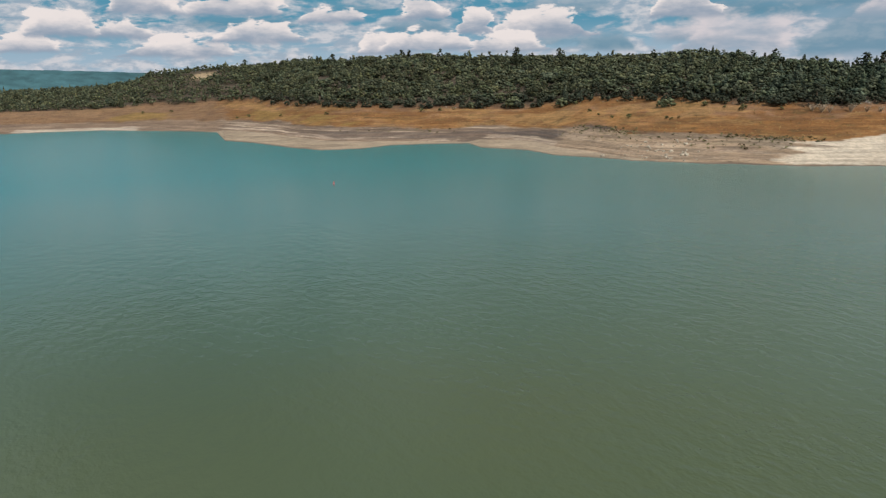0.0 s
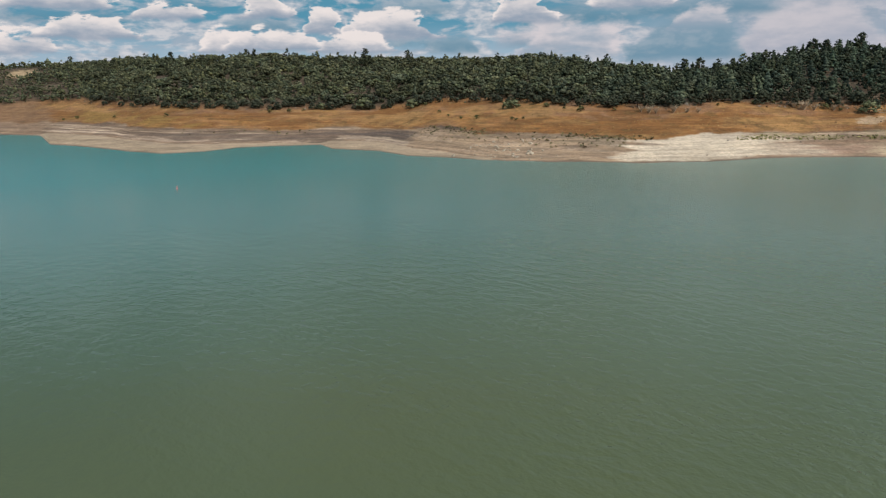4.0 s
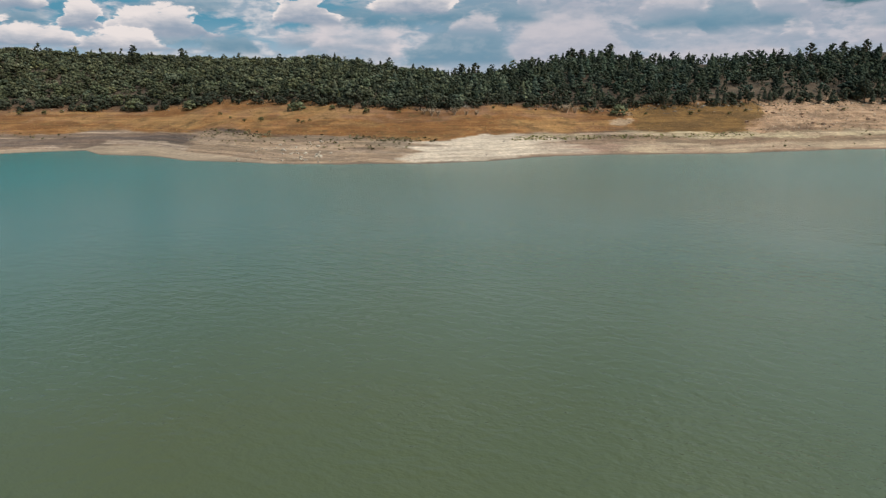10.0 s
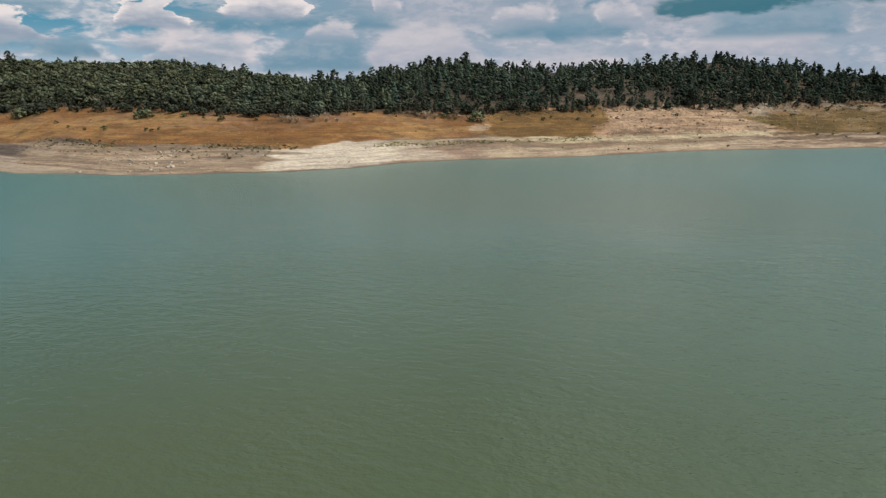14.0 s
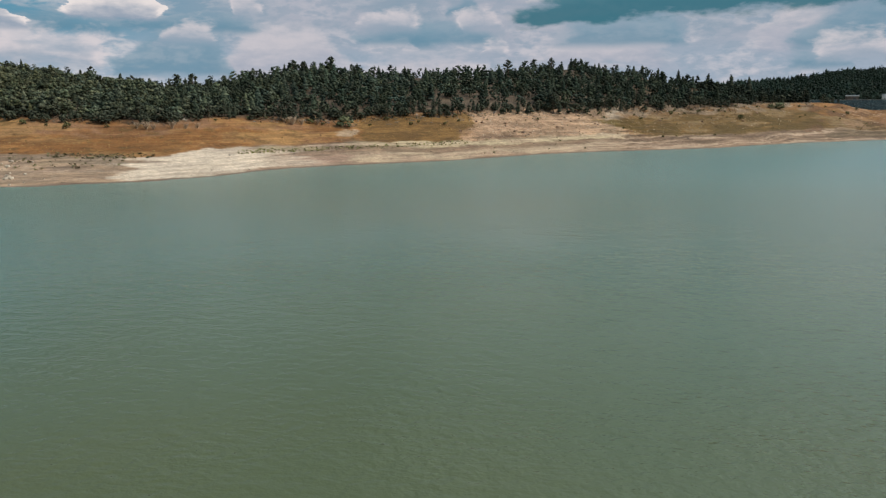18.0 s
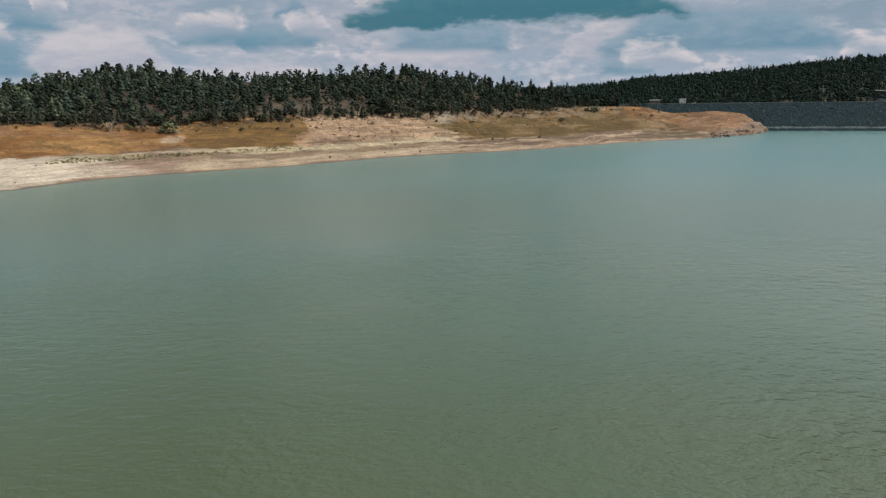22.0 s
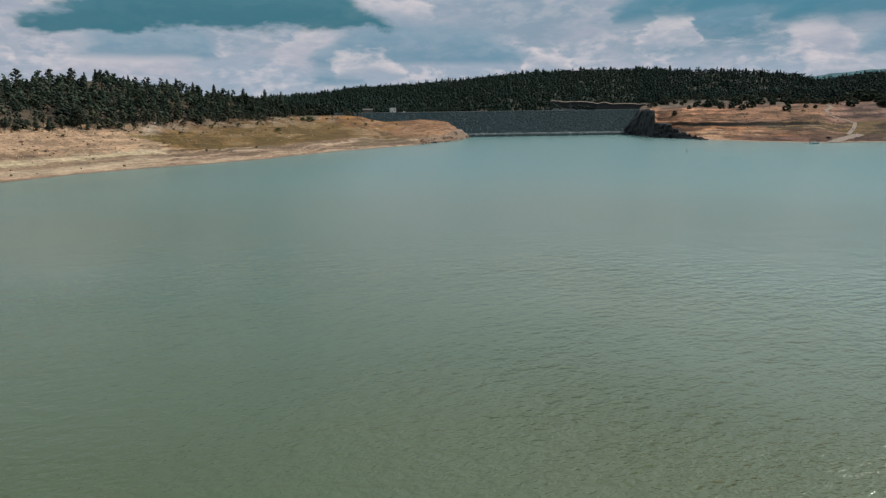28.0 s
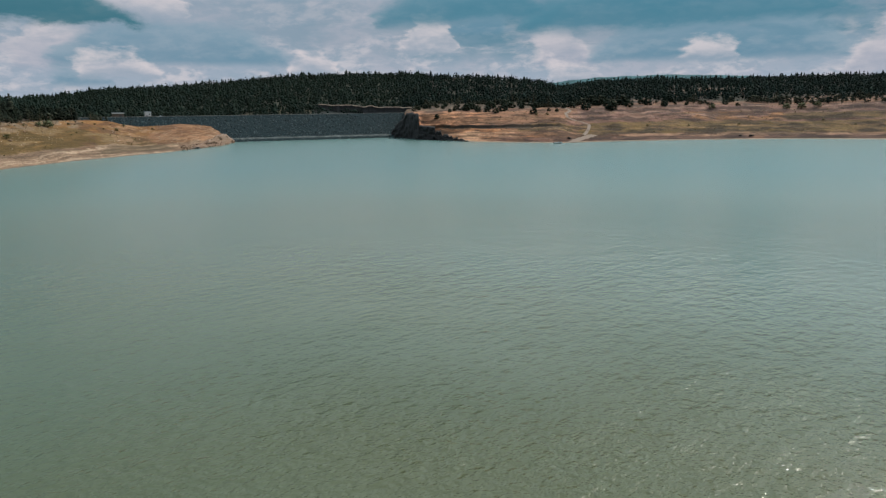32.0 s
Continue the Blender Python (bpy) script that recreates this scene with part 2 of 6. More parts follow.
def ranged(nt, value, lo, hi, to_lo=0.0, to_hi=1.0):
    m = nt.nodes.new("ShaderNodeMapRange")
    nt.links.new(value, m.inputs["Value"])
    for key, v in (("From Min", lo), ("From Max", hi), ("To Min", to_lo), ("To Max", to_hi)):
        m.inputs[key].default_value = v
    return m.outputs["Result"]


def noise_at(nt, scale, detail=5.0, rough=0.6, stretch=None):
    co = nt.nodes.new("ShaderNodeTexCoord").outputs["Object"]
    if stretch:
        mp = nt.nodes.new("ShaderNodeMapping")
        mp.inputs["Scale"].default_value = stretch
        nt.links.new(co, mp.inputs["Vector"])
        co = mp.outputs[0]
    t = node(nt, "ShaderNodeTexNoise", Scale=scale, Detail=detail, Roughness=rough)
    nt.links.new(co, t.inputs["Vector"])
    return t.outputs["Fac"]


def bumped(nt, bsdf, height, strength, distance):
    b = node(nt, "ShaderNodeBump", Strength=strength, Distance=distance)
    nt.links.new(height, b.inputs["Height"])
    nt.links.new(b.outputs[0], bsdf.inputs["Normal"])


def plain(name, colour, rough=0.7, metal=0.0, var=0.25, scale=3.0):
    def build(nt, bsdf):
        f = noise_at(nt, scale, 6.0)
        c = mixed(nt, ranged(nt, f, 0.3, 0.7), tuple(v * (1 - var) for v in colour) + (1,), tuple(min(1, v * (1 + var)) for v in colour) + (1,))
        nt.links.new(c, bsdf.inputs["Base Color"])
        bsdf.inputs["Roughness"].default_value, bsdf.inputs["Metallic"].default_value = rough, metal
        bsdf.inputs["Specular IOR Level"].default_value = 0.1 if rough > 0.8 else 0.5
    return material(name, build)


def ground_build(nt, bsdf):
    at = nt.nodes.new("ShaderNodeVertexColor")
    at.layer_name = "soil"
    big, fine, grit = noise_at(nt, 0.09, 5.0), noise_at(nt, 0.55, 6.0, 0.7), noise_at(nt, 2.5, 3.0, 0.7)
    c = mixed(nt, 1.0, at.outputs["Color"], mixed(nt, ranged(nt, big, 0.3, 0.7), (0.80, 0.80, 0.80, 1), (1.18, 1.16, 1.12, 1)), "MULTIPLY")
    c = mixed(nt, 1.0, c, mixed(nt, ranged(nt, fine, 0.32, 0.68), (0.70, 0.70, 0.70, 1), (1.25, 1.25, 1.25, 1)), "MULTIPLY")
    lines = noise_at(nt, 1.0, 5.0, 0.75, (0.025, 0.025, 1.3))
    c = mixed(nt, 1.0, c, mixed(nt, ranged(nt, lines, 0.36, 0.60), (0.72, 0.70, 0.68, 1), (1.14, 1.13, 1.12, 1)), "MULTIPLY")
    c = mixed(nt, 1.0, c, mixed(nt, ranged(nt, grit, 0.35, 0.65), (0.85, 0.85, 0.85, 1), (1.12, 1.12, 1.12, 1)), "MULTIPLY")
    nt.links.new(c, bsdf.inputs["Base Color"])
    bsdf.inputs["Roughness"].default_value = 0.95
    bsdf.inputs["Specular IOR Level"].default_value = 0.2
    bumped(nt, bsdf, fine, 0.7, 0.5)


def rippled(nt, scale, detail, rough, along_crest):
    """Noise drawn out along the crests of waves that run with the wind, towards bearing 62."""
    mp = nt.nodes.new("ShaderNodeMapping")
    mp.vector_type = "TEXTURE"
    mp.inputs["Rotation"].default_value = (0, 0, radians(28))
    mp.inputs["Scale"].default_value = (1.0, along_crest, 1.0)
    nt.links.new(nt.nodes.new("ShaderNodeTexCoord").outputs["Object"], mp.inputs["Vector"])
    t = node(nt, "ShaderNodeTexNoise", Scale=scale, Detail=detail, Roughness=rough)
    nt.links.new(mp.outputs[0], t.inputs["Vector"])
    return t.outputs["Fac"]


def water_build(nt, bsdf):
    def sum_of(op, a, b):
        m = nt.nodes.new("ShaderNodeMath")
        m.operation = op
        for i, v in enumerate((a, b)):
            if isinstance(v, (int, float)):
                m.inputs[i].default_value = v
            else:
                nt.links.new(v, m.inputs[i])
        return m.outputs[0]

    broad_noise = noise_at(nt, 0.006, 3.0)
    bsdf.inputs["IOR"].default_value = 1.333
    bsdf.inputs["Specular IOR Level"].default_value = 0.42
    co = nt.nodes.new("ShaderNodeTexCoord").outputs["Object"]
    length = nt.nodes.new("ShaderNodeVectorMath")
    length.operation = "LENGTH"
    nt.links.new(co, length.inputs[0])
    far = length.outputs["Value"]
    # silty olive near the drone; farther out reflected sky is mixed into the colour, more turquoise to the west
    olive = mixed(nt, ranged(nt, broad_noise, 0.35, 0.65), (0.070, 0.090, 0.047, 1), (0.089, 0.092, 0.038, 1))
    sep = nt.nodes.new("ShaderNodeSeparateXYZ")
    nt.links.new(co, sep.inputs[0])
    west = mixed(nt, ranged(nt, broad_noise, 0.35, 0.65), (0.014, 0.156, 0.148, 1), (0.026, 0.156, 0.142, 1))
    east = mixed(nt, ranged(nt, broad_noise, 0.35, 0.65), (0.132, 0.168, 0.123, 1), (0.148, 0.164, 0.110, 1))
    sky_tinted = mixed(nt, ranged(nt, sep.outputs["X"], 0.0, 150.0), west, east)
    sky_tinted = mixed(nt, sum_of("MULTIPLY", ranged(nt, far, 190.0, 430.0), ranged(nt, sep.outputs["X"], 0.0, 160.0)), sky_tinted, (0.100, 0.178, 0.158, 1))
    nt.links.new(mixed(nt, ranged(nt, far, 70.0, 300.0), olive, sky_tinted), bsdf.inputs["Base Color"])
    nt.links.new(ranged(nt, far, 60.0, 300.0, 0.10, 0.25), bsdf.inputs["Roughness"])
    fine, chop, swell = rippled(nt, 1.25, 3.0, 0.6, 1.4), rippled(nt, 0.55, 3.0, 0.55, 1.8), rippled(nt, 0.16, 3.0, 0.55, 2.2)
    gust = noise_at(nt, 0.02, 3.0)
    high = sum_of("MULTIPLY", fine, ranged(nt, far, 60.0, 190.0, 0.55, 0.0))
    high = sum_of("ADD", high, sum_of("MULTIPLY", chop, ranged(nt, far, 120.0, 330.0, 0.85, 0.25)))
    high = sum_of("ADD", high, sum_of("MULTIPLY", swell, 0.55))
    b = node(nt, "ShaderNodeBump", Distance=0.8)
    nt.links.new(high, b.inputs["Height"])
    calm = sum_of("ADD", ranged(nt, far, 60.0, 480.0, 0.36, 0.05), sum_of("MULTIPLY", ranged(nt, far, 60.0, 150.0, 0.60, 0.0), ranged(nt, sep.outputs["Y"], 40.0, -60.0)))
    nt.links.new(sum_of("MULTIPLY", calm, sum_of("MULTIPLY", ranged(nt, gust, 0.3, 0.7, 0.55, 1.25), ranged(nt, sep.outputs["X"], -100.0, 80.0, 0.42, 1.0))), b.inputs["Strength"])
    nt.links.new(b.outputs[0], bsdf.inputs["Normal"])


def leaf_build(dark, light):
    def build(nt, bsdf):
        at = nt.nodes.new("ShaderNodeVertexColor")
        at.layer_name = "tint"
        geo = nt.nodes.new("ShaderNodeNewGeometry")
        info = nt.nodes.new("ShaderNodeObjectInfo")
        c = mixed(nt, geo.outputs["Random Per Island"], dark + (1,), light + (1,))
        c = mixed(nt, 1.0, c, at.outputs["Color"], "MULTIPLY")
        c = mixed(nt, ranged(nt, info.outputs["Random"], 0, 1, 0, 0.10), c, (0.09, 0.10, 0.045, 1))
        nt.links.new(c, bsdf.inputs["Base Color"])
        bsdf.inputs["Roughness"].default_value = 0.85
        bsdf.inputs["Specular IOR Level"].default_value = 0.05
    return build


M_GROUND = material("dry shore soil and grass", ground_build)
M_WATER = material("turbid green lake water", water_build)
M_LEAF = material("juniper and pine foliage", leaf_build((0.022, 0.028, 0.020), (0.076, 0.078, 0.052)))
M_BARK = plain("grey brown bark", (0.13, 0.09, 0.06), 0.9, 0.0, 0.4, 6.0)
M_RIPRAP = plain("dark grey riprap stone", (0.013, 0.025, 0.028), 0.9, 0.0, 0.6, 0.8)
M_CREST = plain("gravel crest road", (0.30, 0.27, 0.23), 0.95, 0.0, 0.2, 0.4)
M_BENCH = plain("bleached stone bench", (0.11, 0.12, 0.115), 0.95, 0.0, 0.6, 0.25)
# the haze of distance is part of this blue-green base colour
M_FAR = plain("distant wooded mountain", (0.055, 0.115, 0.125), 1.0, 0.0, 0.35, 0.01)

# ---- the plan: bearings in degrees clockwise from +y about the drone's standing point, metres ----
EYE = 32.0
SHORE = [(-40, 800), (-28, 800), (-25, 787), (-22, 737), (-18.2, 682), (-16.9, 655), (-16.4, 532), (-14.4, 497), (-11.6, 440), (-9.1, 408),
         (-6.1, 410), (-3.5, 431), (0, 434), (2.8, 432), (3.7, 399), (7.4, 378), (9.7, 346), (13.3, 332), (16.4, 318), (20.8, 311), (28, 308),
         (32.7, 316), (36.8, 337), (40, 348), (44, 357), (48.5, 367), (52, 378), (55, 396), (59, 422), (63.3, 445), (67.8, 468), (72.2, 497),
         (75.5, 545), (79.8, 600), (83.8, 655), (85.6, 705), (87.8, 774), (88.5, 834), (95, 890), (101.3, 950), (103, 860), (106.2, 790),
         (110.4, 753), (114.5, 738), (118.2, 774), (123.5, 817), (131, 871), (137, 885), (145, 885)]
EDGE_D = [(-40, 960), (-25, 940), (-21.6, 900), (-16, 800), (-14, 760), (-10, 640), (-6, 580), (3, 560), (9.7, 520), (16.4, 480), (21, 440),
          (25, 425), (30, 415), (33, 430), (39, 435), (43.6, 445), (47.7, 460), (52, 480), (55, 500), (61, 530), (65.5, 560), (70, 610),
          (74, 650), (76, 690), (80, 740), (84, 790), (87, 830), (88.4, 850), (95, 905), (101.3, 965), (102.2, 960), (104, 920), (107, 890),
          (114, 900), (118, 950), (123.5, 1000), (131, 1050), (145, 1060)]
EDGE_E = [(-40, -0.9), (-25, -0.87), (-21.6, -0.74), (-14, -0.70), (-10, -1.05), (-6, -1.24), (-1.5, -1.38), (5.6, -1.53), (9.7, -1.48),
          (12, -1.07), (16.4, -1.15), (21, -1.3), (25, -1.6), (30, -1.75), (33, -1.4), (37, -1.48), (39, -1.65), (43.6, -1.6), (47.7, -1.45),
          (52, -1.25), (55, -1.1), (61, -1.15), (65.5, -1.0), (70, -0.76), (74, -0.55), (76, -0.4), (78.5, -0.34), (80, -0.45), (81, -0.7), (82, -0.88), (83.8, -0.82), (84.6, -0.74), (86, -0.76), (87, -0.92),
          (87.6, -1.3), (88.1, -1.8), (88.4, -2.1), (101.3, -1.85), (102.0, -0.15), (107, -0.1), (114, 0.1), (118, 0.2), (123.5, 0.3), (131, 0.15), (137, 0.3), (145, 0.3)]
RIDGE_D = [(-40, 1300), (-25, 1250), (-22.4, 1150), (-20.9, 1050), (-18.4, 1000), (-13.8, 950), (-9.8, 850), (-5.6, 780), (3, 750), (10, 720),
           (16, 680), (20.5, 640), (28, 600), (42, 600), (50, 640), (54.5, 660), (59.5, 680), (66.5, 720), (72, 760), (76, 800), (80, 810),
           (88.4, 870), (95, 910), (101.3, 970), (102.2, 1250), (145, 1300)]
RIDGE_E = [(-40, 0.45), (-33, 0.6), (-25, 0.85), (-22.4, 1.31), (-20.9, 1.85), (-18.4, 2.1), (-13.8, 2.4), (-9.8, 2.6), (-5.6, 2.7), (-3, 2.9),
           (3, 2.7), (10, 2.6), (16, 2.42), (20.5, 2.5), (24, 2.2), (28.3, 1.8), (30.3, 1.53), (32.5, 1.6), (35, 1.95), (39.2, 2.6), (42.5, 2.95),
           (45.5, 2.4), (50, 2.33), (54.5, 2.5), (59.5, 2.95), (62.3, 2.62), (66.5, 2.25), (68, 1.8), (72, 1.3), (76, 0.4), (78.5, -0.2), (80, -0.55), (81, -0.85), (82, -1.05), (84, -1.1), (87, -1.6), (88.4, -2.2),
           (88.6, -1.3), (101.3, -1.3), (102.2, 1.2), (114, 1.2), (120, 1.5), (145, 1.5)]
FAR_E = [(-40, 0.3), (60, 0.8), (72, 1.1), (76, 1.35), (80, 1.88), (84, 2.1), (88.3, 2.45), (92.8, 2.88), (97.3, 3.05), (101.7, 3.11), (106, 2.9),
         (110, 2.75), (113, 2.4), (114.3, 2.0), (117, 2.38), (121, 2.5), (127, 2.35), (133, 2.42), (145, 2.3)]
CANOPY = 7.0
FLAT = [(-18, 0), (-16.9, 0), (-16.4, 115), (-12, 90), (-8, 55), (-3, 22), (0, 10), (2.8, 6), (3.7, 48), (8, 50), (10, 34), (14, 12), (17, 0), (101, 0), (103, 6), (145, 10)]


def along(table, b):
    return np.interp(b, [p[0] for p in table], [p[1] for p in table])


def hash01(i, j, seed):
    v = np.sin(i * 127.1 + j * 311.7 + seed * 74.7) * 43758.5453
    return v - np.floor(v)


def value_noise(x, y, seed=0):
    x, y = np.asarray(x, float), np.asarray(y, float)
    i, j = np.floor(x), np.floor(y)
    u, v = x - i, y - j
    u, v = u * u * (3 - 2 * u), v * v * (3 - 2 * v)
    a, b = hash01(i, j, seed), hash01(i + 1, j, seed)
    c, d = hash01(i, j + 1, seed), hash01(i + 1, j + 1, seed)
    return (a * (1 - u) + b * u) * (1 - v) + (c * (1 - u) + d * u) * v


def fractal(x, y, seed=0, octaves=4):
    total, amp = 0.0, 0.5
    for o in range(octaves):
        total = total + amp * value_noise(x * 2**o, y * 2**o, seed + o * 7)
        amp *= 0.5
    return total / (1 - 0.5**octaves)


def smooth(x, lo, hi):
    t = np.clip((x - lo) / (hi - lo), 0, 1)
    return t * t * (3 - 2 * t)


def up_at(d, e):
    return EYE + d * np.tan(np.radians(e))


def shore_at(b):
    return along(SHORE, b) + (value_noise(b * 0.9, b * 0 + 3.3, 5) - 0.5) * 3


def stations(b):
    """Distances and heights along each bearing: water's edge, foot of the slope, forest edge, ridge, behind it, far ridge, beyond, horizon."""
    w, flat, d1, d2 = shore_at(b), along(FLAT, b), along(EDGE_D, b), along(RIDGE_D, b)
    at_dam = (b > 88.55) & (b < 101.6)
    dam = dam_line(b)
    w = np.where(at_dam, dam - 36, w)
    d0 = w + 3 + flat
    z0 = 0.35 + 0.016 * flat
    d1 = np.where(at_dam, dam - 24, np.maximum(d1, d0 + 12))
    d2 = np.maximum(d2, d1 + 6)
    z1 = np.where(at_dam, 2.0, up_at(d1, along(EDGE_E, b)))
    wooded = 1 - smooth(b, 75, 80)
    z2 = up_at(d2, along(RIDGE_E, b)) - CANOPY * np.where(b > 101.8, 1.2, wooded * (1 + 0.35 * smooth(b, 22, 27) + 0.15 * smooth(b, 36, 34) * smooth(b, 22, 27)))
    lake_end = smooth(b, 77, 81)
    d3 = d2 + 320 * (1 - lake_end) + lake_end * np.where(b > 101.8, 60, np.maximum(dam + 14 - d2, 8))
    z3 = (z2 - 14) * (1 - lake_end) + lake_end * np.where(b > 101.8, z2 + 2, 26.0)
    behind = smooth(b, 79.8, 81.2) * (b < 88.55)
    d3 = d3 * (1 - behind) + behind * np.maximum(dam - 58, d2 + 8)
    z3 = z3 * (1 - behind) + behind * 1.5
    d4 = d3 * 0 + 1800.0
    z4 = up_at(d4, along(FAR_E, b)) - CANOPY * 1.3
    d5, z5 = d4 + 900, z4 - 30
    d6, z6 = d4 * 0 + 4900, d4 * 0 + 30
    return [w, d0, d1, d2, d3, d4, d5, d6], [w * 0, z0, z1, z2, z3, z4, z5, z6]


DAM_A, DAM_B, CREST, DIP = Vector((883.0, 172.0)), Vector((1000.0, -231.0)), 31.5, 2.2


def dam_line(b):
    """Distance along a bearing at which it meets the crest of the dam."""
    ux, uy = np.sin(np.radians(b)), np.cos(np.radians(b))
    e = DAM_B - DAM_A
    nx, ny = e.y, -e.x
    return (DAM_A.x * nx + DAM_A.y * ny) / (ux * nx + uy * ny)


def height(b, d):
    b, d = np.broadcast_arrays(np.asarray(b, float), np.asarray(d, float))
    ds, zs = stations(b)
    x, y = d * np.sin(np.radians(b)), d * np.cos(np.radians(b))
    z = np.where(d < ds[0], np.maximum(-0.09 * (ds[0] - d), -7.0), 0.0)
    ledge = smooth(b, 102.9, 103.3) * (1 - smooth(b, 114.0, 116.0))
    cliff = smooth(b, 101.7, 102.0) * (1 - smooth(b, 102.9, 103.3)) + 0.5 * smooth(b, 86.6, 87.8) * (1 - smooth(b, 88.6, 88.7))
    for k in range(7):
        u = np.clip((d - ds[k]) / np.maximum(ds[k + 1] - ds[k], 1e-3), 0, 1)
        if k == 1:
            shape = 0.72 * u + 0.28 * u * u
            lift = 0.50 * smooth(u, -0.25, 0.42) + 0.12 * smooth(u, 0.42, 0.45) + 0.38 * smooth(u, 0.42, 1.2) / smooth(1.0, 0.42, 1.2) - 0.50 * smooth(0.0, -0.25, 0.42) * (1 - u)
            steep = 0.85 * smooth(u, -0.06, 0.14) + 0.15 * u
            u = shape * (1 - ledge - cliff) + np.clip(lift, 0, 1) * ledge + steep * cliff
        elif k == 2:
            u = u**0.85
        z = np.where(d >= ds[k], zs[k] + (zs[k + 1] - zs[k]) * u, z)
    z = np.where((b > 79.8) & (b < 88.55) & (d > dam_line(b) - 5), np.maximum(z, 26 * smooth(d, dam_line(b) - 5, dam_line(b) + 14)), z)
    # old waterlines cut small steps into the lower slope
    drift = 1.6 * fractal(x / 60, y / 60, 15, 2)
    q = (z + drift) / 1.15
    cut = (smooth(q - np.floor(q), 0.0, 0.45) + np.floor(q)) * 1.15 - drift
    bare = smooth(b, 102, 104)
    keep = smooth(z, 0.3, 1.0) * (1 - smooth(z, 9.0 + 16 * bare, 15.0 + 18 * bare)) * (d < ds[2]) * (1 - cliff) * (0.22 + 0.72 * bare)
    z = z + (cut - z) * keep
    rough = (fractal(x / 40, y / 40, 11, 3) - 0.5) * 5.0 * smooth(d, ds[2], ds[2] + 60)
    rough = rough + (fractal(x / 16, y / 16, 21, 3) - 0.5) * 1.3 * smooth(d, ds[1] + 5, ds[1] + 60)
    rough = rough + (fractal(x / 13, y / 13, 27, 4) - 0.5) * 2.0 * smooth(b, 103.2, 105) * smooth(d, ds[1] + 4, ds[1] + 30)
    rocky = smooth(b, 52, 55) * (1 - smooth(b, 66, 70)) + 0.7 * smooth(b, 83, 86) * (1 - smooth(b, 100, 101))
    rough = rough + (fractal(x / 5, y / 5, 23, 3) - 0.5) * 2.4 * rocky * smooth(d, ds[1] + 8, ds[1] + 40) * (1 - smooth(d, ds[2] + 20, ds[2] + 60))
    return z + rough * np.where((b > 88.3) & (b < 101.6) & (d < 1100), 0.0, 1.0)


def place(b, d):
    return Vector((d * math.sin(radians(b)), d * math.cos(radians(b)), float(height(b, d))))


def wood_front(b):
    """How far behind the brow of the plateau the closed wood begins."""
    return 60 + 135 * smooth(b, 103.2, 104.2) * (1 - smooth(b, 111.8, 113.0)) + 45 * smooth(b, 115.6, 116.4) * (1 - smooth(b, 120, 122))


def open_wood(b, d):
    """How open the wood behind the plateau is: glades low at its edge and one group higher up."""
    x, y = d * np.sin(np.radians(b)), d * np.cos(np.radians(b))
    glade = smooth(fractal(x / 40, y / 40, 95, 3), 0.50, 0.57)
    low = 1 - smooth(d - along(EDGE_D, b), 120, 190)
    high = smooth(b, 122.0, 123.0) * (1 - smooth(b, 128.0, 129.5)) * smooth(d, 1180, 1230) * (1 - smooth(d, 1480, 1560))
    return glade * np.maximum(low, high)


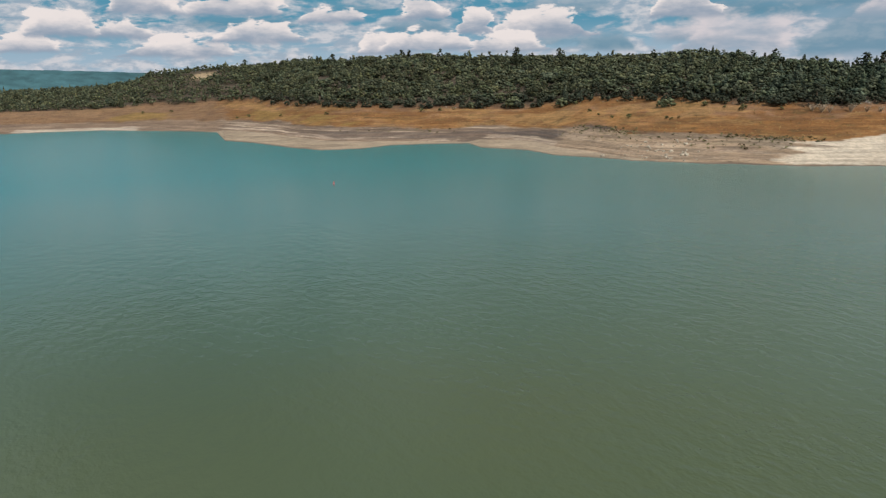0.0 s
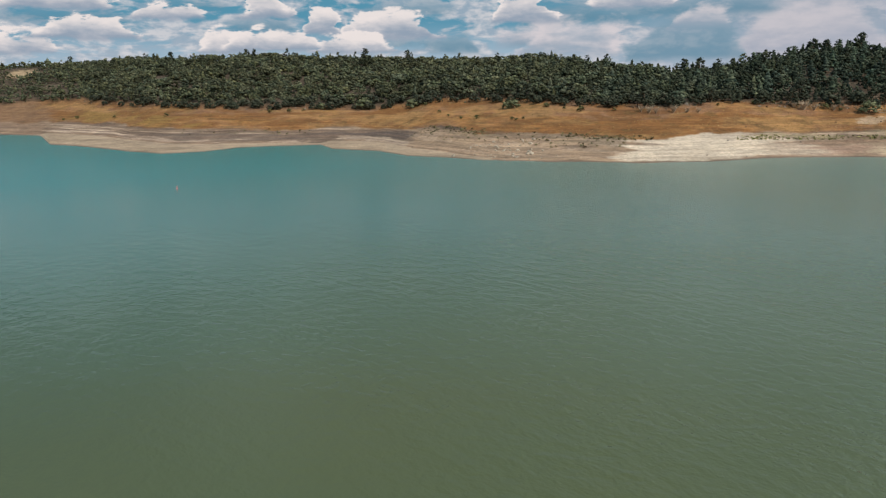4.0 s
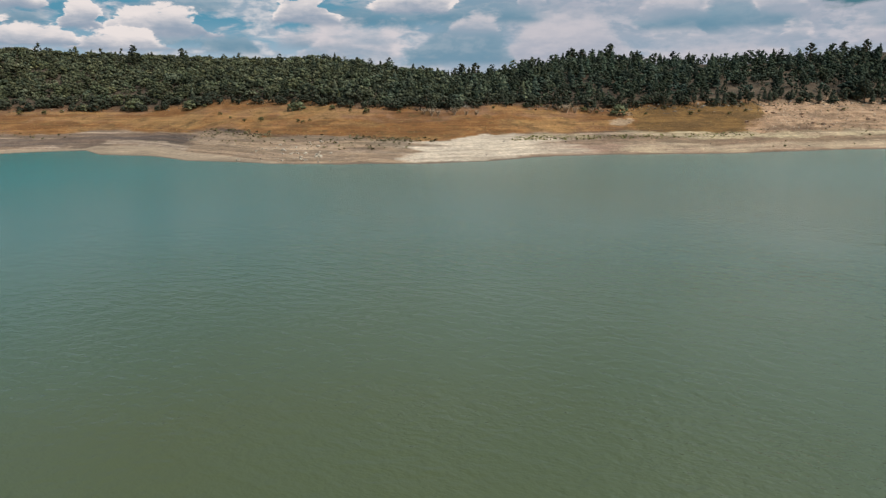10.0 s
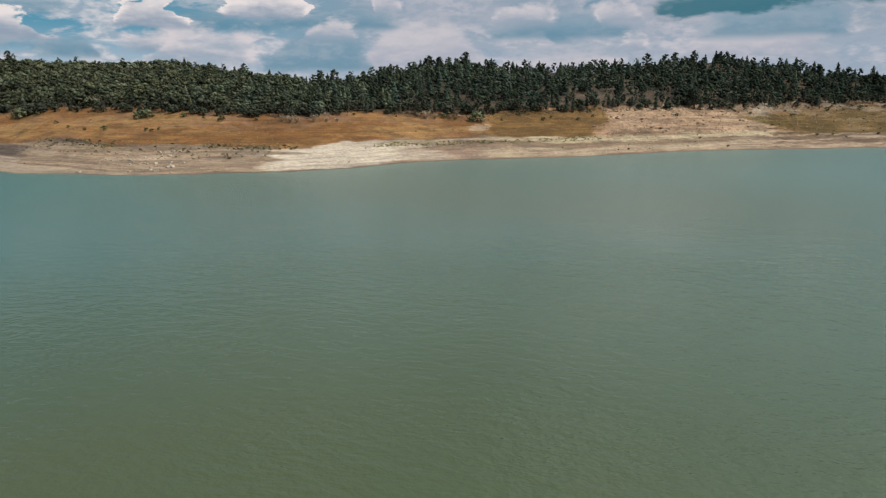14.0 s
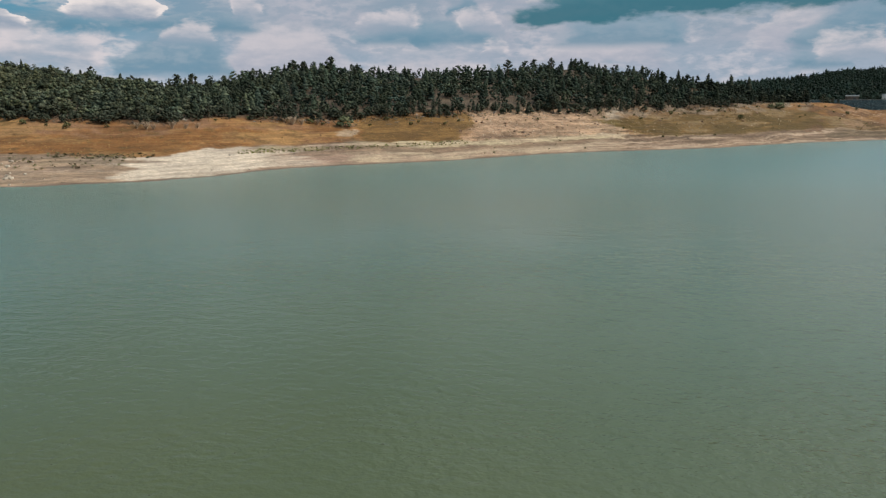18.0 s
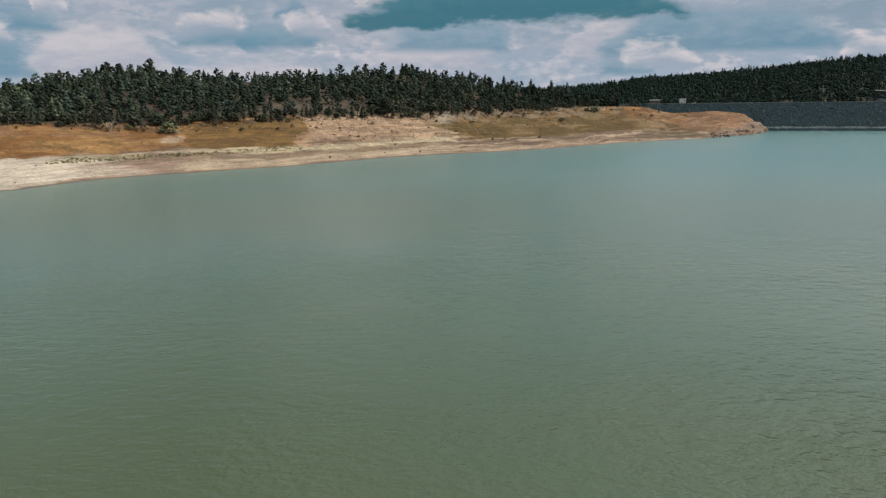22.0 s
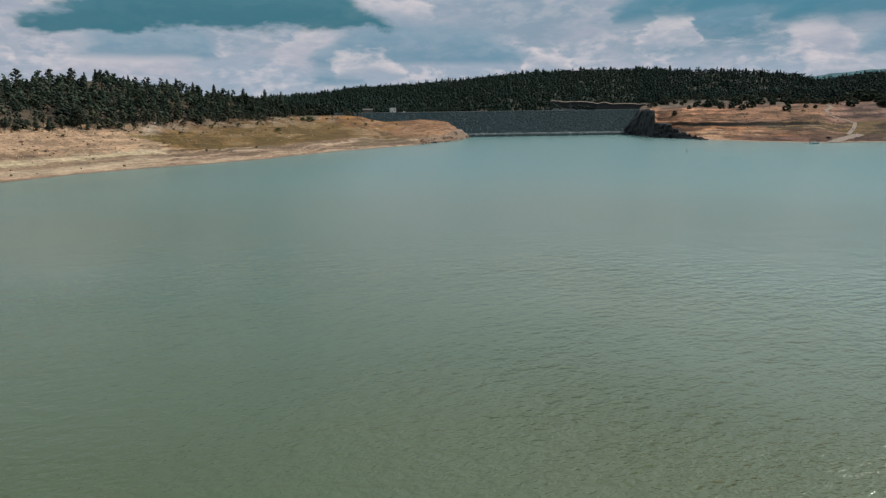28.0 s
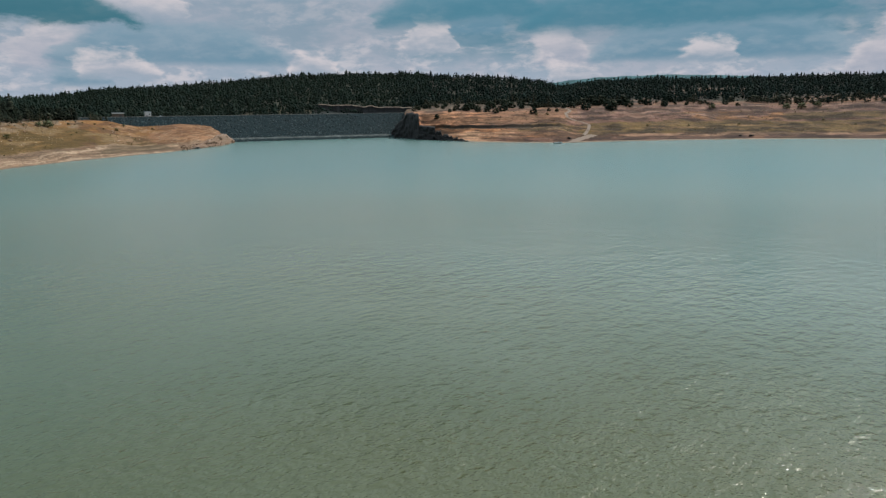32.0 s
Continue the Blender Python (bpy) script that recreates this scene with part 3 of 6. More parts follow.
def soil(b, d):
    """Ground colours by the plan: wet mud, pale sand, tan gravel, golden and olive grass, forest floor; some shade is
    put into them.
    """
    ds, zs = stations(b)
    s = (d - ds[1]) / (ds[2] - ds[1])
    off_shore = d - ds[0]
    zz = height(b, d)
    x, y = d * np.sin(np.radians(b)), d * np.cos(np.radians(b))
    n1, n2, n3 = fractal(x / 30, y / 30, 31), fractal(x / 8, y / 8, 41), fractal(b * 0.30 + 9, zz * 1.5 + (fractal(x / 45, y / 45, 33, 2) - 0.5) * 3, 51, 3)
    n4 = fractal(x / 2.6, y / 2.6, 45, 3)
    s = s + ((n1 - 0.5) * 0.14 + (n2 - 0.5) * 0.06) * np.where(b > 101.5, 0.35, 1) + (n4 - 0.5) * 0.03
    s = s + (fractal(x / 55 + 3, y / 55, 43, 3) - 0.5) * 0.24 * (1 - smooth(b, 50, 56)) * smooth(s, 0.1, 0.4) * (1 - smooth(s, 0.7, 0.95))

    def band(lo, hi, soft=0.05):
        soft = soft * 0.4
        return smooth(s, lo - soft, lo + soft) * (1 - smooth(s, hi - soft, hi + soft))

    def span(lo, hi, soft=1.0, skew=0.0):
        bb = b + skew * (s - 0.5) + (n1 - 0.5) * 3 + (n2 - 0.5) * 1.2 + (n4 - 0.5) * 0.5
        soft = soft * 0.45
        return smooth(bb, lo - soft, lo + soft) * (1 - smooth(bb, hi - soft, hi + soft))

    c = np.empty(b.shape + (3,))
    c[:] = (0.31, 0.22, 0.145)

    def lay(colour, a):
        a = np.clip(a, 0, 1)[..., None]
        c[:] = c * (1 - a) + np.array(colour) * a

    lay((0.45, 0.35, 0.25), smooth(n3, 0.42, 0.66) * band(0.0, 0.5, 0.1))
    lay((0.17, 0.125, 0.09), smooth(n3, 0.55, 0.35) * band(0.05, 0.5, 0.1) * 0.8)
    lay((0.33, 0.170, 0.058), band(0.42, 1.3, 0.07) * (0.55 + 0.45 * smooth(n1, 0.3, 0.6)))
    lay((0.42, 0.25, 0.105), band(0.46, 1.0, 0.1) * smooth(n2, 0.5, 0.66) * 0.7)
    lay((0.22, 0.135, 0.055), band(0.46, 1.0, 0.1) * smooth(fractal(x / 19 + 5, y / 19, 37, 4), 0.54, 0.64) * 0.6)
    lay((0.29, 0.175, 0.10), band(0.78, 1.2, 0.06) * smooth(n1, 0.48, 0.62))
    # patches of burnt orange, straw and brown in the dry grass, drawn out along the slope
    patch = fractal(b * 0.26 + 21, s * 8 + (n1 - 0.5) * 2.0, 111, 5)
    lay((0.235, 0.118, 0.040), band(0.44, 1.0, 0.1) * smooth(patch, 0.52, 0.62) * 0.75)
    lay((0.43, 0.275, 0.115), band(0.44, 1.0, 0.1) * smooth(patch, 0.44, 0.34) * 0.65)
    lay((0.17, 0.115, 0.045), band(0.40, 1.0, 0.05) * smooth(fractal(x / 6, y / 6, 113, 3), 0.62, 0.72) * 0.6)
    # the far cove: greyer ground with a green tinge
    lay((0.27, 0.185, 0.12), span(-60, -17) * band(-0.2, 1.2) * 0.7)
    lay((0.32, 0.22, 0.075), span(-24, -6) * band(0.45, 0.8) * smooth(n1, 0.4, 0.6) * 0.8)
    lay((0.60, 0.50, 0.38), span(-30.5, -22, 0.5) * band(-0.1, 0.14, 0.04))
    lay((0.58, 0.46, 0.34), span(-16, 3, 0.6) * band(0.02, 0.20, 0.05) * smooth(n3, 0.35, 0.55))
    # the silted inlet
    lay((0.125, 0.098, 0.080), span(2.2, 14, 0.8) * (1 - smooth(np.abs(s - 0.07 - 0.030 * (b - 3)), 0.09, 0.13)))
    lay((0.19, 0.14, 0.10), span(1.2, 3.9, 0.5) * band(-0.05, 0.2, 0.04) * 0.9)
    lay((0.17, 0.13, 0.10), span(-9, 4, 1.0) * band(0.11, 0.27, 0.05) * 0.85)
    lay((0.50, 0.40, 0.29), span(3.4, 10, 0.5) * band(0.02, 0.13, 0.03))
    # layered beach and the white sand fan
    lay((0.45, 0.325, 0.205), span(10, 28) * band(0.0, 0.42, 0.05) * 0.8)
    lay((0.27, 0.21, 0.13), span(12, 27) * band(0.25, 0.42, 0.05) * smooth(n3, 0.4, 0.6) * 0.8)
    fan = smooth(b + (n3 - 0.5) * 6 + (n2 - 0.5) * 1.5 - 8 * s, 25.2, 26.4) * (1 - smooth(b + (n3 - 0.5) * 6 + 16 * s, 40.5, 43.5))
    lay((0.64, 0.54, 0.41), fan * band(0.015, 0.43, 0.04))
    lay((0.39, 0.275, 0.20), span(37, 90, 1.0) * band(0.02, 0.22, 0.04))
    lay((0.30, 0.21, 0.14), span(37, 62, 1.0) * band(0.17, 0.30, 0.03) * 0.8)
    lay((0.40, 0.34, 0.20), span(36, 52, 1.0) * band(0.30, 0.40, 0.03))
    lay((0.20, 0.13, 0.048), span(44.5, 53, 0.7) * band(0.40, 1.0, 0.05) * 0.9)
    lay((0.55, 0.45, 0.33), 1 - smooth(np.hypot((b - 43.4) / 1.0, (s - 0.66) / 0.12) + (n2 - 0.5) * 1.2 + (n4 - 0.5) * 0.8, 0.7, 1.0))
    lay((0.42, 0.30, 0.20), span(53, 68, 0.8) * band(0.42, 1.15, 0.06) * 0.9)
    lay((0.52, 0.41, 0.30), span(38, 75, 1.0) * band(0.30, 0.40, 0.04) * smooth(n3, 0.4, 0.6))
    lay((0.26, 0.165, 0.085), span(66, 84, 1.0) * band(0.30, 1.1, 0.06) * 0.9)
    lay((0.155, 0.115, 0.036), smooth(b - 9 * (1 - s) + (n1 - 0.5) * 4 + (n2 - 0.5) * 2, 62.5, 65) * (1 - smooth(b + 9 * s + (n1 - 0.5) * 4, 86.0, 90.0)) * band(0.30, 0.74, 0.08) * smooth(n3, 0.34, 0.46))
    lay((0.36, 0.19, 0.075), span(76.5, 83.5, 0.8) * band(0.72, 1.2, 0.06) * smooth(n1, 0.36, 0.5))
    lay((0.42, 0.32, 0.20), span(66, 80, 1.0) * band(0.30, 0.9, 0.06) * smooth(n3, 0.58, 0.66) * 0.8)
    lay((0.46, 0.36, 0.25), span(66, 84, 1.0) * band(0.5, 1.1, 0.08) * smooth(n2, 0.55, 0.66) * 0.35)
    lay((0.42, 0.32, 0.22), span(66, 78, 1.0) * band(0.85, 1.2, 0.06) * smooth(n1, 0.4, 0.6))
    lay((0.40, 0.235, 0.135), span(83.5, 89.5, 0.8) * band(0.35, 2.0, 0.08) * 0.9)
    lay((0.30, 0.18, 0.10), span(83.5, 89.5, 0.8) * band(0.4, 2.0, 0.08) * smooth(n2, 0.5, 0.6) * 0.8)
    lay((0.13, 0.085, 0.04), span(79.5, 84.8, 0.8) * band(0.05, 0.30, 0.05) * 0.75)
    # the bare plateau: orange by the cliff, mauve and olive bands beyond the road
    n5 = fractal(b * 0.40 + 3, s * 16 + (n1 - 0.5) * 1.0, 63, 5)
    n6 = fractal(b * 0.9 + 7, s * 12 + (n2 - 0.5) * 1.2, 67, 5)
    lay((0.23, 0.135, 0.082), span(101.8, 150, 0.3) * band(-0.1, 1.6))
    lay((0.46, 0.245, 0.135), span(101.8, 108.5, 1.2) * band(0.43, 1.2, 0.05) * smooth(n6, 0.30, 0.46))
    lay((0.34, 0.17, 0.08), span(103, 113.5, 0.8) * band(0.08, 0.42, 0.04) * smooth(n6, 0.34, 0.5))
    lay((0.44, 0.29, 0.18), span(103.2, 111, 0.8) * band(0.0, 0.25, 0.04) * smooth(n5, 0.50, 0.60))
    lay((0.17, 0.105, 0.06), span(103, 116, 0.8) * band(0.05, 1.1, 0.05) * smooth(n5, 0.50, 0.40) * 0.7)
    lay((0.15, 0.11, 0.045), span(111, 116, 0.8) * band(0.28, 0.48, 0.05) * 0.9)
    lay((0.21, 0.125, 0.095), span(115.5, 150, 1.0) * band(0.52, 1.1, 0.05))
    lay((0.29, 0.195, 0.15), span(115.5, 150, 1.0) * band(0.62, 1.1, 0.05) * smooth(n5, 0.48, 0.6))
    lay((0.14, 0.088, 0.068), span(115.5, 150, 1.0) * band(0.5, 1.1, 0.05) * smooth(n6, 0.5, 0.62) * 0.8)
    lay((0.165, 0.118, 0.042), span(116.5, 150, 1.2) * band(0.20, 0.56, 0.06))
    lay((0.115, 0.085, 0.036), span(116.5, 150, 1.2) * band(0.20, 0.60, 0.06) * smooth(n5, 0.50, 0.60) * 0.9)
    lay((0.33, 0.22, 0.10), span(117.5, 150, 0.8) * band(0.36, 0.46, 0.03) * smooth(n5, 0.44, 0.36))
    lay((0.33, 0.185, 0.09), span(124, 130.5, 0.8) * band(0.60, 0.85, 0.06) * smooth(n6, 0.38, 0.52))
    lay((0.12, 0.088, 0.035), span(130.5, 137, 0.8) * band(0.62, 0.82, 0.06) * 0.9)
    lay((0.34, 0.225, 0.145), span(119.5, 150, 1.0) * band(0.10, 0.19, 0.03) * smooth(n5, 0.36, 0.5))
    lay((0.105, 0.062, 0.048), span(109, 150, 1.5) * band(-0.2, 0.11, 0.03) * smooth(n6, 0.30, 0.42) * 0.9)
    lines = smooth(fractal(b * 0.22 + 4, zz * 2.6 + (fractal(x / 70, y / 70, 35, 2) - 0.5) * 4, 57, 3), 0.56, 0.64)
    lay((0.19, 0.13, 0.09), lines * band(0.03, 0.5, 0.06) * np.where(b < 101, 0.6, 0.5) * (1 - 0.8 * span(27, 38.5)))
    # forest floor: needle litter, darkened further to hold the trees' shade
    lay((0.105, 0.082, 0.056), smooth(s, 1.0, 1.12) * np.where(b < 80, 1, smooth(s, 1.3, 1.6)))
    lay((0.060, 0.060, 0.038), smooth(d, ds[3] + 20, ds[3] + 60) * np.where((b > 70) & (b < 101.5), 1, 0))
    lay((0.42, 0.32, 0.19), 1 - smooth(np.hypot((b + 17.6) / 1.1, (d - 955) / 26) + (n2 - 0.5) * 0.8, 0.5, 1.0))
    woods = 1 - open_wood(b, d)
    front = ds[2] + wood_front(b)
    # plateau wood: glades stay tan, the floor colour includes tree shade
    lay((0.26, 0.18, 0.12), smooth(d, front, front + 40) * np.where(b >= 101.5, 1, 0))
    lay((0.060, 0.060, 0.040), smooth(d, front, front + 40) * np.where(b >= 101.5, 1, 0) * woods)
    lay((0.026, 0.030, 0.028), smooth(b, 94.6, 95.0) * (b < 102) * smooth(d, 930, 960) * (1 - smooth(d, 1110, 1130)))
    mottle = smooth(fractal(x / 11, y / 11, 39, 4), 0.50, 0.62)
    lay((0.15, 0.10, 0.06), mottle * 0.4 * (smooth(b, 64, 68) * (1 - smooth(b, 88.3, 88.5)) + smooth(b, 102, 104)) * band(0.1, 1.2))
    # missing shade put into the soil colour: the point, and the plateau under cloud
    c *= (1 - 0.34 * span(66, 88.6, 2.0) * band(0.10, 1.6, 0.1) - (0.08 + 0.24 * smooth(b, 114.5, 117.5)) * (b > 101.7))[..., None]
    streak = fractal(b * 0.7 + 2, s * 19 + (n1 - 0.5) * 1.5, 83, 5)
    blotch = fractal(x / 24 + 8, y / 24, 88, 5)
    rough_zone = 0.45 * smooth(b, 30, 50) + 0.55 * smooth(b, 64, 68)
    tone = (0.55 + 0.88 * smooth(streak, 0.40, 0.58)) * (0.85 + 0.26 * smooth(blotch, 0.38, 0.62))
    land = (d < ds[2] + 160) * 1.0
    c *= (1 + (tone - 1) * rough_zone * land * np.where(b < 89, 1 - 0.65 * (1 - smooth(s, 0.26, 0.36)), 1))[..., None]
    c[..., 2] *= 1 - 0.14 * rough_zone * land * (b < 89)
    c[..., 0] *= 1 + 0.08 * rough_zone * land
    west = 1 - smooth(b, 60, 70)
    c *= 1 - 0.22 * west[..., None] * np.array((0.80, 1.08, 1.02))
    # the point: layered pinkish shore, olive grass, rubble along the wood and orange rock towards the tip
    n7 = fractal(b * 0.55 + 11, s * 9 + (n1 - 0.5) * 1.6, 97, 5)
    n8 = fractal(b * 0.35 + 5, s * 30 + (n2 - 0.5) * 0.8, 99, 4)
    point = span(65, 89.3, 1.2)
    shelf = span(43, 66.5, 1.2)
    lay((0.42, 0.31, 0.205), shelf * band(0.03, 0.19, 0.04) * (0.5 + 0.4 * smooth(n8, 0.42, 0.55)))
    lay((0.22, 0.150, 0.095), shelf * band(0.19, 0.29, 0.03) * smooth(n8, 0.40, 0.52) * 0.8)
    lay((0.45, 0.345, 0.215), shelf * band(0.29, 0.43, 0.04) * (0.45 + 0.45 * smooth(n8, 0.44, 0.56)))
    strand = span(7, 44, 1.0)
    fine_lines = smooth(fractal(b * 0.16 + 8, zz * 5.5 + (n1 - 0.5) * 2, 117, 3), 0.54, 0.62)
    lay((0.19, 0.135, 0.095), strand * band(0.02, 0.40, 0.04) * fine_lines * 0.55 * (1 - 0.8 * fan))
    lay((0.47, 0.35, 0.255), strand * (1 - fan) * band(0.02, 0.38, 0.04) * smooth(n8, 0.54, 0.64) * 0.25)
    lay((0.565, 0.455, 0.345), fan * band(0.015, 0.42, 0.04) * 0.6)
    golden = (1 - smooth(b, 51, 55)) * band(0.43, 1.1, 0.06)
    c *= 1 - golden[..., None] * np.array((0.06, 0.13, 0.22))
    lay((0.29, 0.190, 0.128), point * band(-0.2, 0.36, 0.05) * 0.85)
    lay((0.46, 0.335, 0.235), point * band(-0.2, 0.40, 0.05) * smooth(n8, 0.50, 0.60) * 0.85)
    lay((0.15, 0.098, 0.062), point * band(0.03, 0.40, 0.05) * smooth(n8, 0.48, 0.38) * 0.8)
    lay((0.225, 0.142, 0.050), span(66, 84.5, 1.2, 10.0) * band(0.34, 0.84, 0.06) * 0.8)
    lay((0.145, 0.098, 0.032), span(66.5, 86, 1.2, 14.0) * band(0.34, 0.80, 0.06) * smooth(n7, 0.46, 0.58) * 0.85)
    lay((0.30, 0.215, 0.115), span(66.5, 83, 1.2) * band(0.36, 0.86, 0.06) * smooth(n7, 0.44, 0.34) * 0.8)
    lay((0.33, 0.255, 0.185), span(64, 79, 1.0) * band(0.82, 1.12, 0.06) * smooth(n2, 0.44, 0.56) * 0.85)
    lay((0.31, 0.165, 0.062), span(78.2, 84.6, 0.8) * band(0.66, 3.0, 0.08) * (0.6 + 0.4 * smooth(n2, 0.4, 0.6)))
    lay((0.37, 0.205, 0.118), span(83.4, 89.6, 0.8) * band(0.34, 3.0, 0.08) * (0.65 + 0.35 * smooth(n7, 0.4, 0.55)))
    ledges = fractal(b * 0.8 + 2, s * 24 + (n2 - 0.5) * 2.4, 131, 4)
    lay((0.17, 0.095, 0.052), span(78, 89.6, 0.8) * band(0.2, 3.0, 0.08) * smooth(ledges, 0.53, 0.61) * 0.75)
    lay((0.48, 0.32, 0.21), span(80, 89.6, 0.8) * band(0.2, 3.0, 0.08) * smooth(ledges, 0.44, 0.37) * 0.6)
    lay((0.115, 0.082, 0.045), span(79.5, 84.8, 0.8) * band(0.10, 0.33, 0.05) * 0.7)
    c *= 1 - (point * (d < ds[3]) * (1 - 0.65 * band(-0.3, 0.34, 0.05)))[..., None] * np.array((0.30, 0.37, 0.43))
    c *= 1 - smooth(b, 101.7, 102.2)[..., None] * np.array((0.0, 0.08, 0.12))
    wet = 1 - smooth(off_shore + (n1 - 0.5) * 4, 1.0, 3.5)
    lay((0.15, 0.10, 0.075), wet * 0.85)
    lay((0.40, 0.30, 0.21), (d < ds[1]) * (along(FLAT, b) > 2) * (1 - wet) * 0.7)
    # shade of the cliff beside the dam, put into the ground colour
    cliff_shade = smooth(b, 101.3, 101.5) * (1 - smooth(b, 103.05, 103.2)) * (s < 0.97)
    lay((0.030, 0.028, 0.027), cliff_shade)
    lay((0.46, 0.31, 0.20), smooth(b, 86.4, 87.2) * (1 - smooth(b, 88.7, 88.8)) * smooth(n2, 0.42, 0.55) * (s < 0.6))
    # shade under the plateau's ledge, painted as a dark line
    lay((0.065, 0.048, 0.036), smooth(b, 104.6, 105.2) * (1 - smooth(b, 114.3, 115.0)) * band(0.405, 0.455, 0.015) * (0.35 + 0.65 * smooth(n1, 0.40, 0.5)))
    return c


def sheet(name, verts, faces, mat, colours=None, layer="soil"):
    me = bpy.data.meshes.new(name)
    verts, faces = np.asarray(verts, np.float32), np.asarray(faces, np.int32)
    k = faces.shape[1]
    me.vertices.add(len(verts))
    me.vertices.foreach_set("co", verts.ravel())
    me.loops.add(faces.size)
    me.loops.foreach_set("vertex_index", faces.ravel())
    me.polygons.add(len(faces))
    me.polygons.foreach_set("loop_start", np.arange(len(faces), dtype=np.int32) * k)
    me.polygons.foreach_set("loop_total", np.full(len(faces), k, np.int32))
    me.update(calc_edges=True)
    if colours is not None:
        at = me.color_attributes.new(layer, "FLOAT_COLOR", "POINT")
        rgba = np.ones((len(verts), 4), np.float32)
        rgba[:, :3] = colours
        at.data.foreach_set("color", rgba.ravel())
    me.materials.append(mat)
    me.validate()
    return me


def part(name, bm, mat, parent=None, label=""):
    me = bpy.data.meshes.new(name)
    bm.to_mesh(me)
    bm.free()
    me.materials.append(mat)
    ob = new(name, me)
    if parent is not None:
        ob.parent = parent
    return tagged(ob, label)


def build_ground():
    b = np.concatenate([np.arange(-42, 146, 0.11), np.arange(146, 318, 3.0)])
    r = np.concatenate([np.linspace(0, 0.9, 5), [0.96, 0.985], 1 + np.linspace(0, 0.99, 8), 2 + np.linspace(0, 0.999, 90), 3 + np.linspace(0, 0.999, 26), 4 + np.linspace(0, 0.99, 8),
                        5 + np.linspace(0, 0.99, 10), [6, 6.5, 7]])
    bb = np.where(b > 145, 145 - (b - 145) * 0.0, b)
    ds, zs = stations(bb)
    ds = [ds[0] * 0 + 20] + ds
    knots = np.stack(ds)
    k = np.minimum(np.floor(r).astype(int), 7)
    f = r - k
    d = knots[k] * (1 - f)[:, None] + knots[k + 1] * f[:, None]
    bg = np.broadcast_to(bb, d.shape)
    z = height(bg, d)
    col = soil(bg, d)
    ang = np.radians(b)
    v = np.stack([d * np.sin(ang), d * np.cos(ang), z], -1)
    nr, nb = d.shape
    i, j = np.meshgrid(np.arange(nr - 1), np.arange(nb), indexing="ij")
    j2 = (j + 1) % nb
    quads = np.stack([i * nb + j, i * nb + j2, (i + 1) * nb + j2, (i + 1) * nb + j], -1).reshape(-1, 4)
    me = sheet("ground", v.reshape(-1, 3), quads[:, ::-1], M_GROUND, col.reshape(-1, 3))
    me.polygons.foreach_set("use_smooth", np.ones(len(me.polygons), bool))
    ob = new("ground", me)
    return tagged(ob, "dry sand, mud and golden grass shore rising to wooded hills", "ground", kind="structure")


build_ground()


def build_water():
    """The lake: a sheet in rings round the drone, with wind waves on the part that it flies over."""
    r = np.random.default_rng(31)
    b = np.concatenate([np.arange(-44, 150, 0.4), np.arange(150, 316, 4.0)])
    rings = [2.0, 18.0, 36.0, 48.0]
    while rings[-1] < 230:
        rings.append(rings[-1] * 1.0075)
    rings += list(np.geomspace(240, 1150, 26))
    d = np.array(rings)[:, None] + 0 * b[None, :]
    ang = np.radians(b)[None, :] + 0 * d
    x, y = d * np.sin(ang), d * np.cos(ang)
    z = np.zeros_like(x)
    for _ in range(26):
        wave = 1.2 * 2.8 ** r.random()
        way = radians(62 + r.normal() * 28)
        high = 0.0030 * wave * (0.22 + 0.78 * smooth(b, 0, 90))[None, :] * (1 - smooth(d, 14 * wave, 26 * wave)) * (1 - smooth(d, 150, 225)) * smooth(d, 40, 52)
        z = z + high * np.sin(6.2832 / wave * (x * math.sin(way) + y * math.cos(way)) + r.random() * 6.28)
    nr, nb = d.shape
    i, j = np.meshgrid(np.arange(nr - 1), np.arange(nb), indexing="ij")
    j2 = (j + 1) % nb
    quads = np.stack([i * nb + j, (i + 1) * nb + j, (i + 1) * nb + j2, i * nb + j2], -1).reshape(-1, 4)
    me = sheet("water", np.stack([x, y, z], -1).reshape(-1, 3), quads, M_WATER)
    bm = bmesh.new()
    bm.from_mesh(me)
    bm.verts.ensure_lookup_table()
    bm.faces.new([bm.verts[k] for k in range(nb)][::-1])
    for f in bm.faces:
        f.smooth = True
    bmesh.ops.recalc_face_normals(bm, faces=bm.faces[:])
    bm.to_mesh(me)
    bm.free()
    if me.polygons[0].normal.z < 0:
        me.flip_normals()
    return tagged(new("water", me), "turbid blue-green lake water ruffled by small waves", "lake", kind="structure")


build_water()

# ---- trees ----
rng = np.random.default_rng(7)


def blob(radius, squash=1.0, rough=0.35):
    """A lumpy eight-sided clump of foliage."""
    v = np.array([(1, 0, 0), (0, 1, 0), (-1, 0, 0), (0, -1, 0), (0, 0, 1), (0, 0, -1)], float)
    v = v * (1 + rough * (rng.random((6, 1)) * 2 - 1)) + (rng.random((6, 3)) - 0.5) * rough
    a = rng.random() * 6.28
    v[:, :2] = v[:, :2] @ np.array([[math.cos(a), -math.sin(a)], [math.sin(a), math.cos(a)]])
    t = np.array([(0, 1, 4), (1, 2, 4), (2, 3, 4), (3, 0, 4), (1, 0, 5), (2, 1, 5), (3, 2, 5), (0, 3, 5)])
    return v * (radius, radius, radius * squash), t


def shards(count, place_fn, size):
    p = np.array([place_fn() for _ in range(count)])
    v = (p[:, None, :] + (rng.random((count, 3, 3)) - 0.5) * size * 2).reshape(-1, 3)
    return v, np.arange(count * 3).reshape(-1, 3)


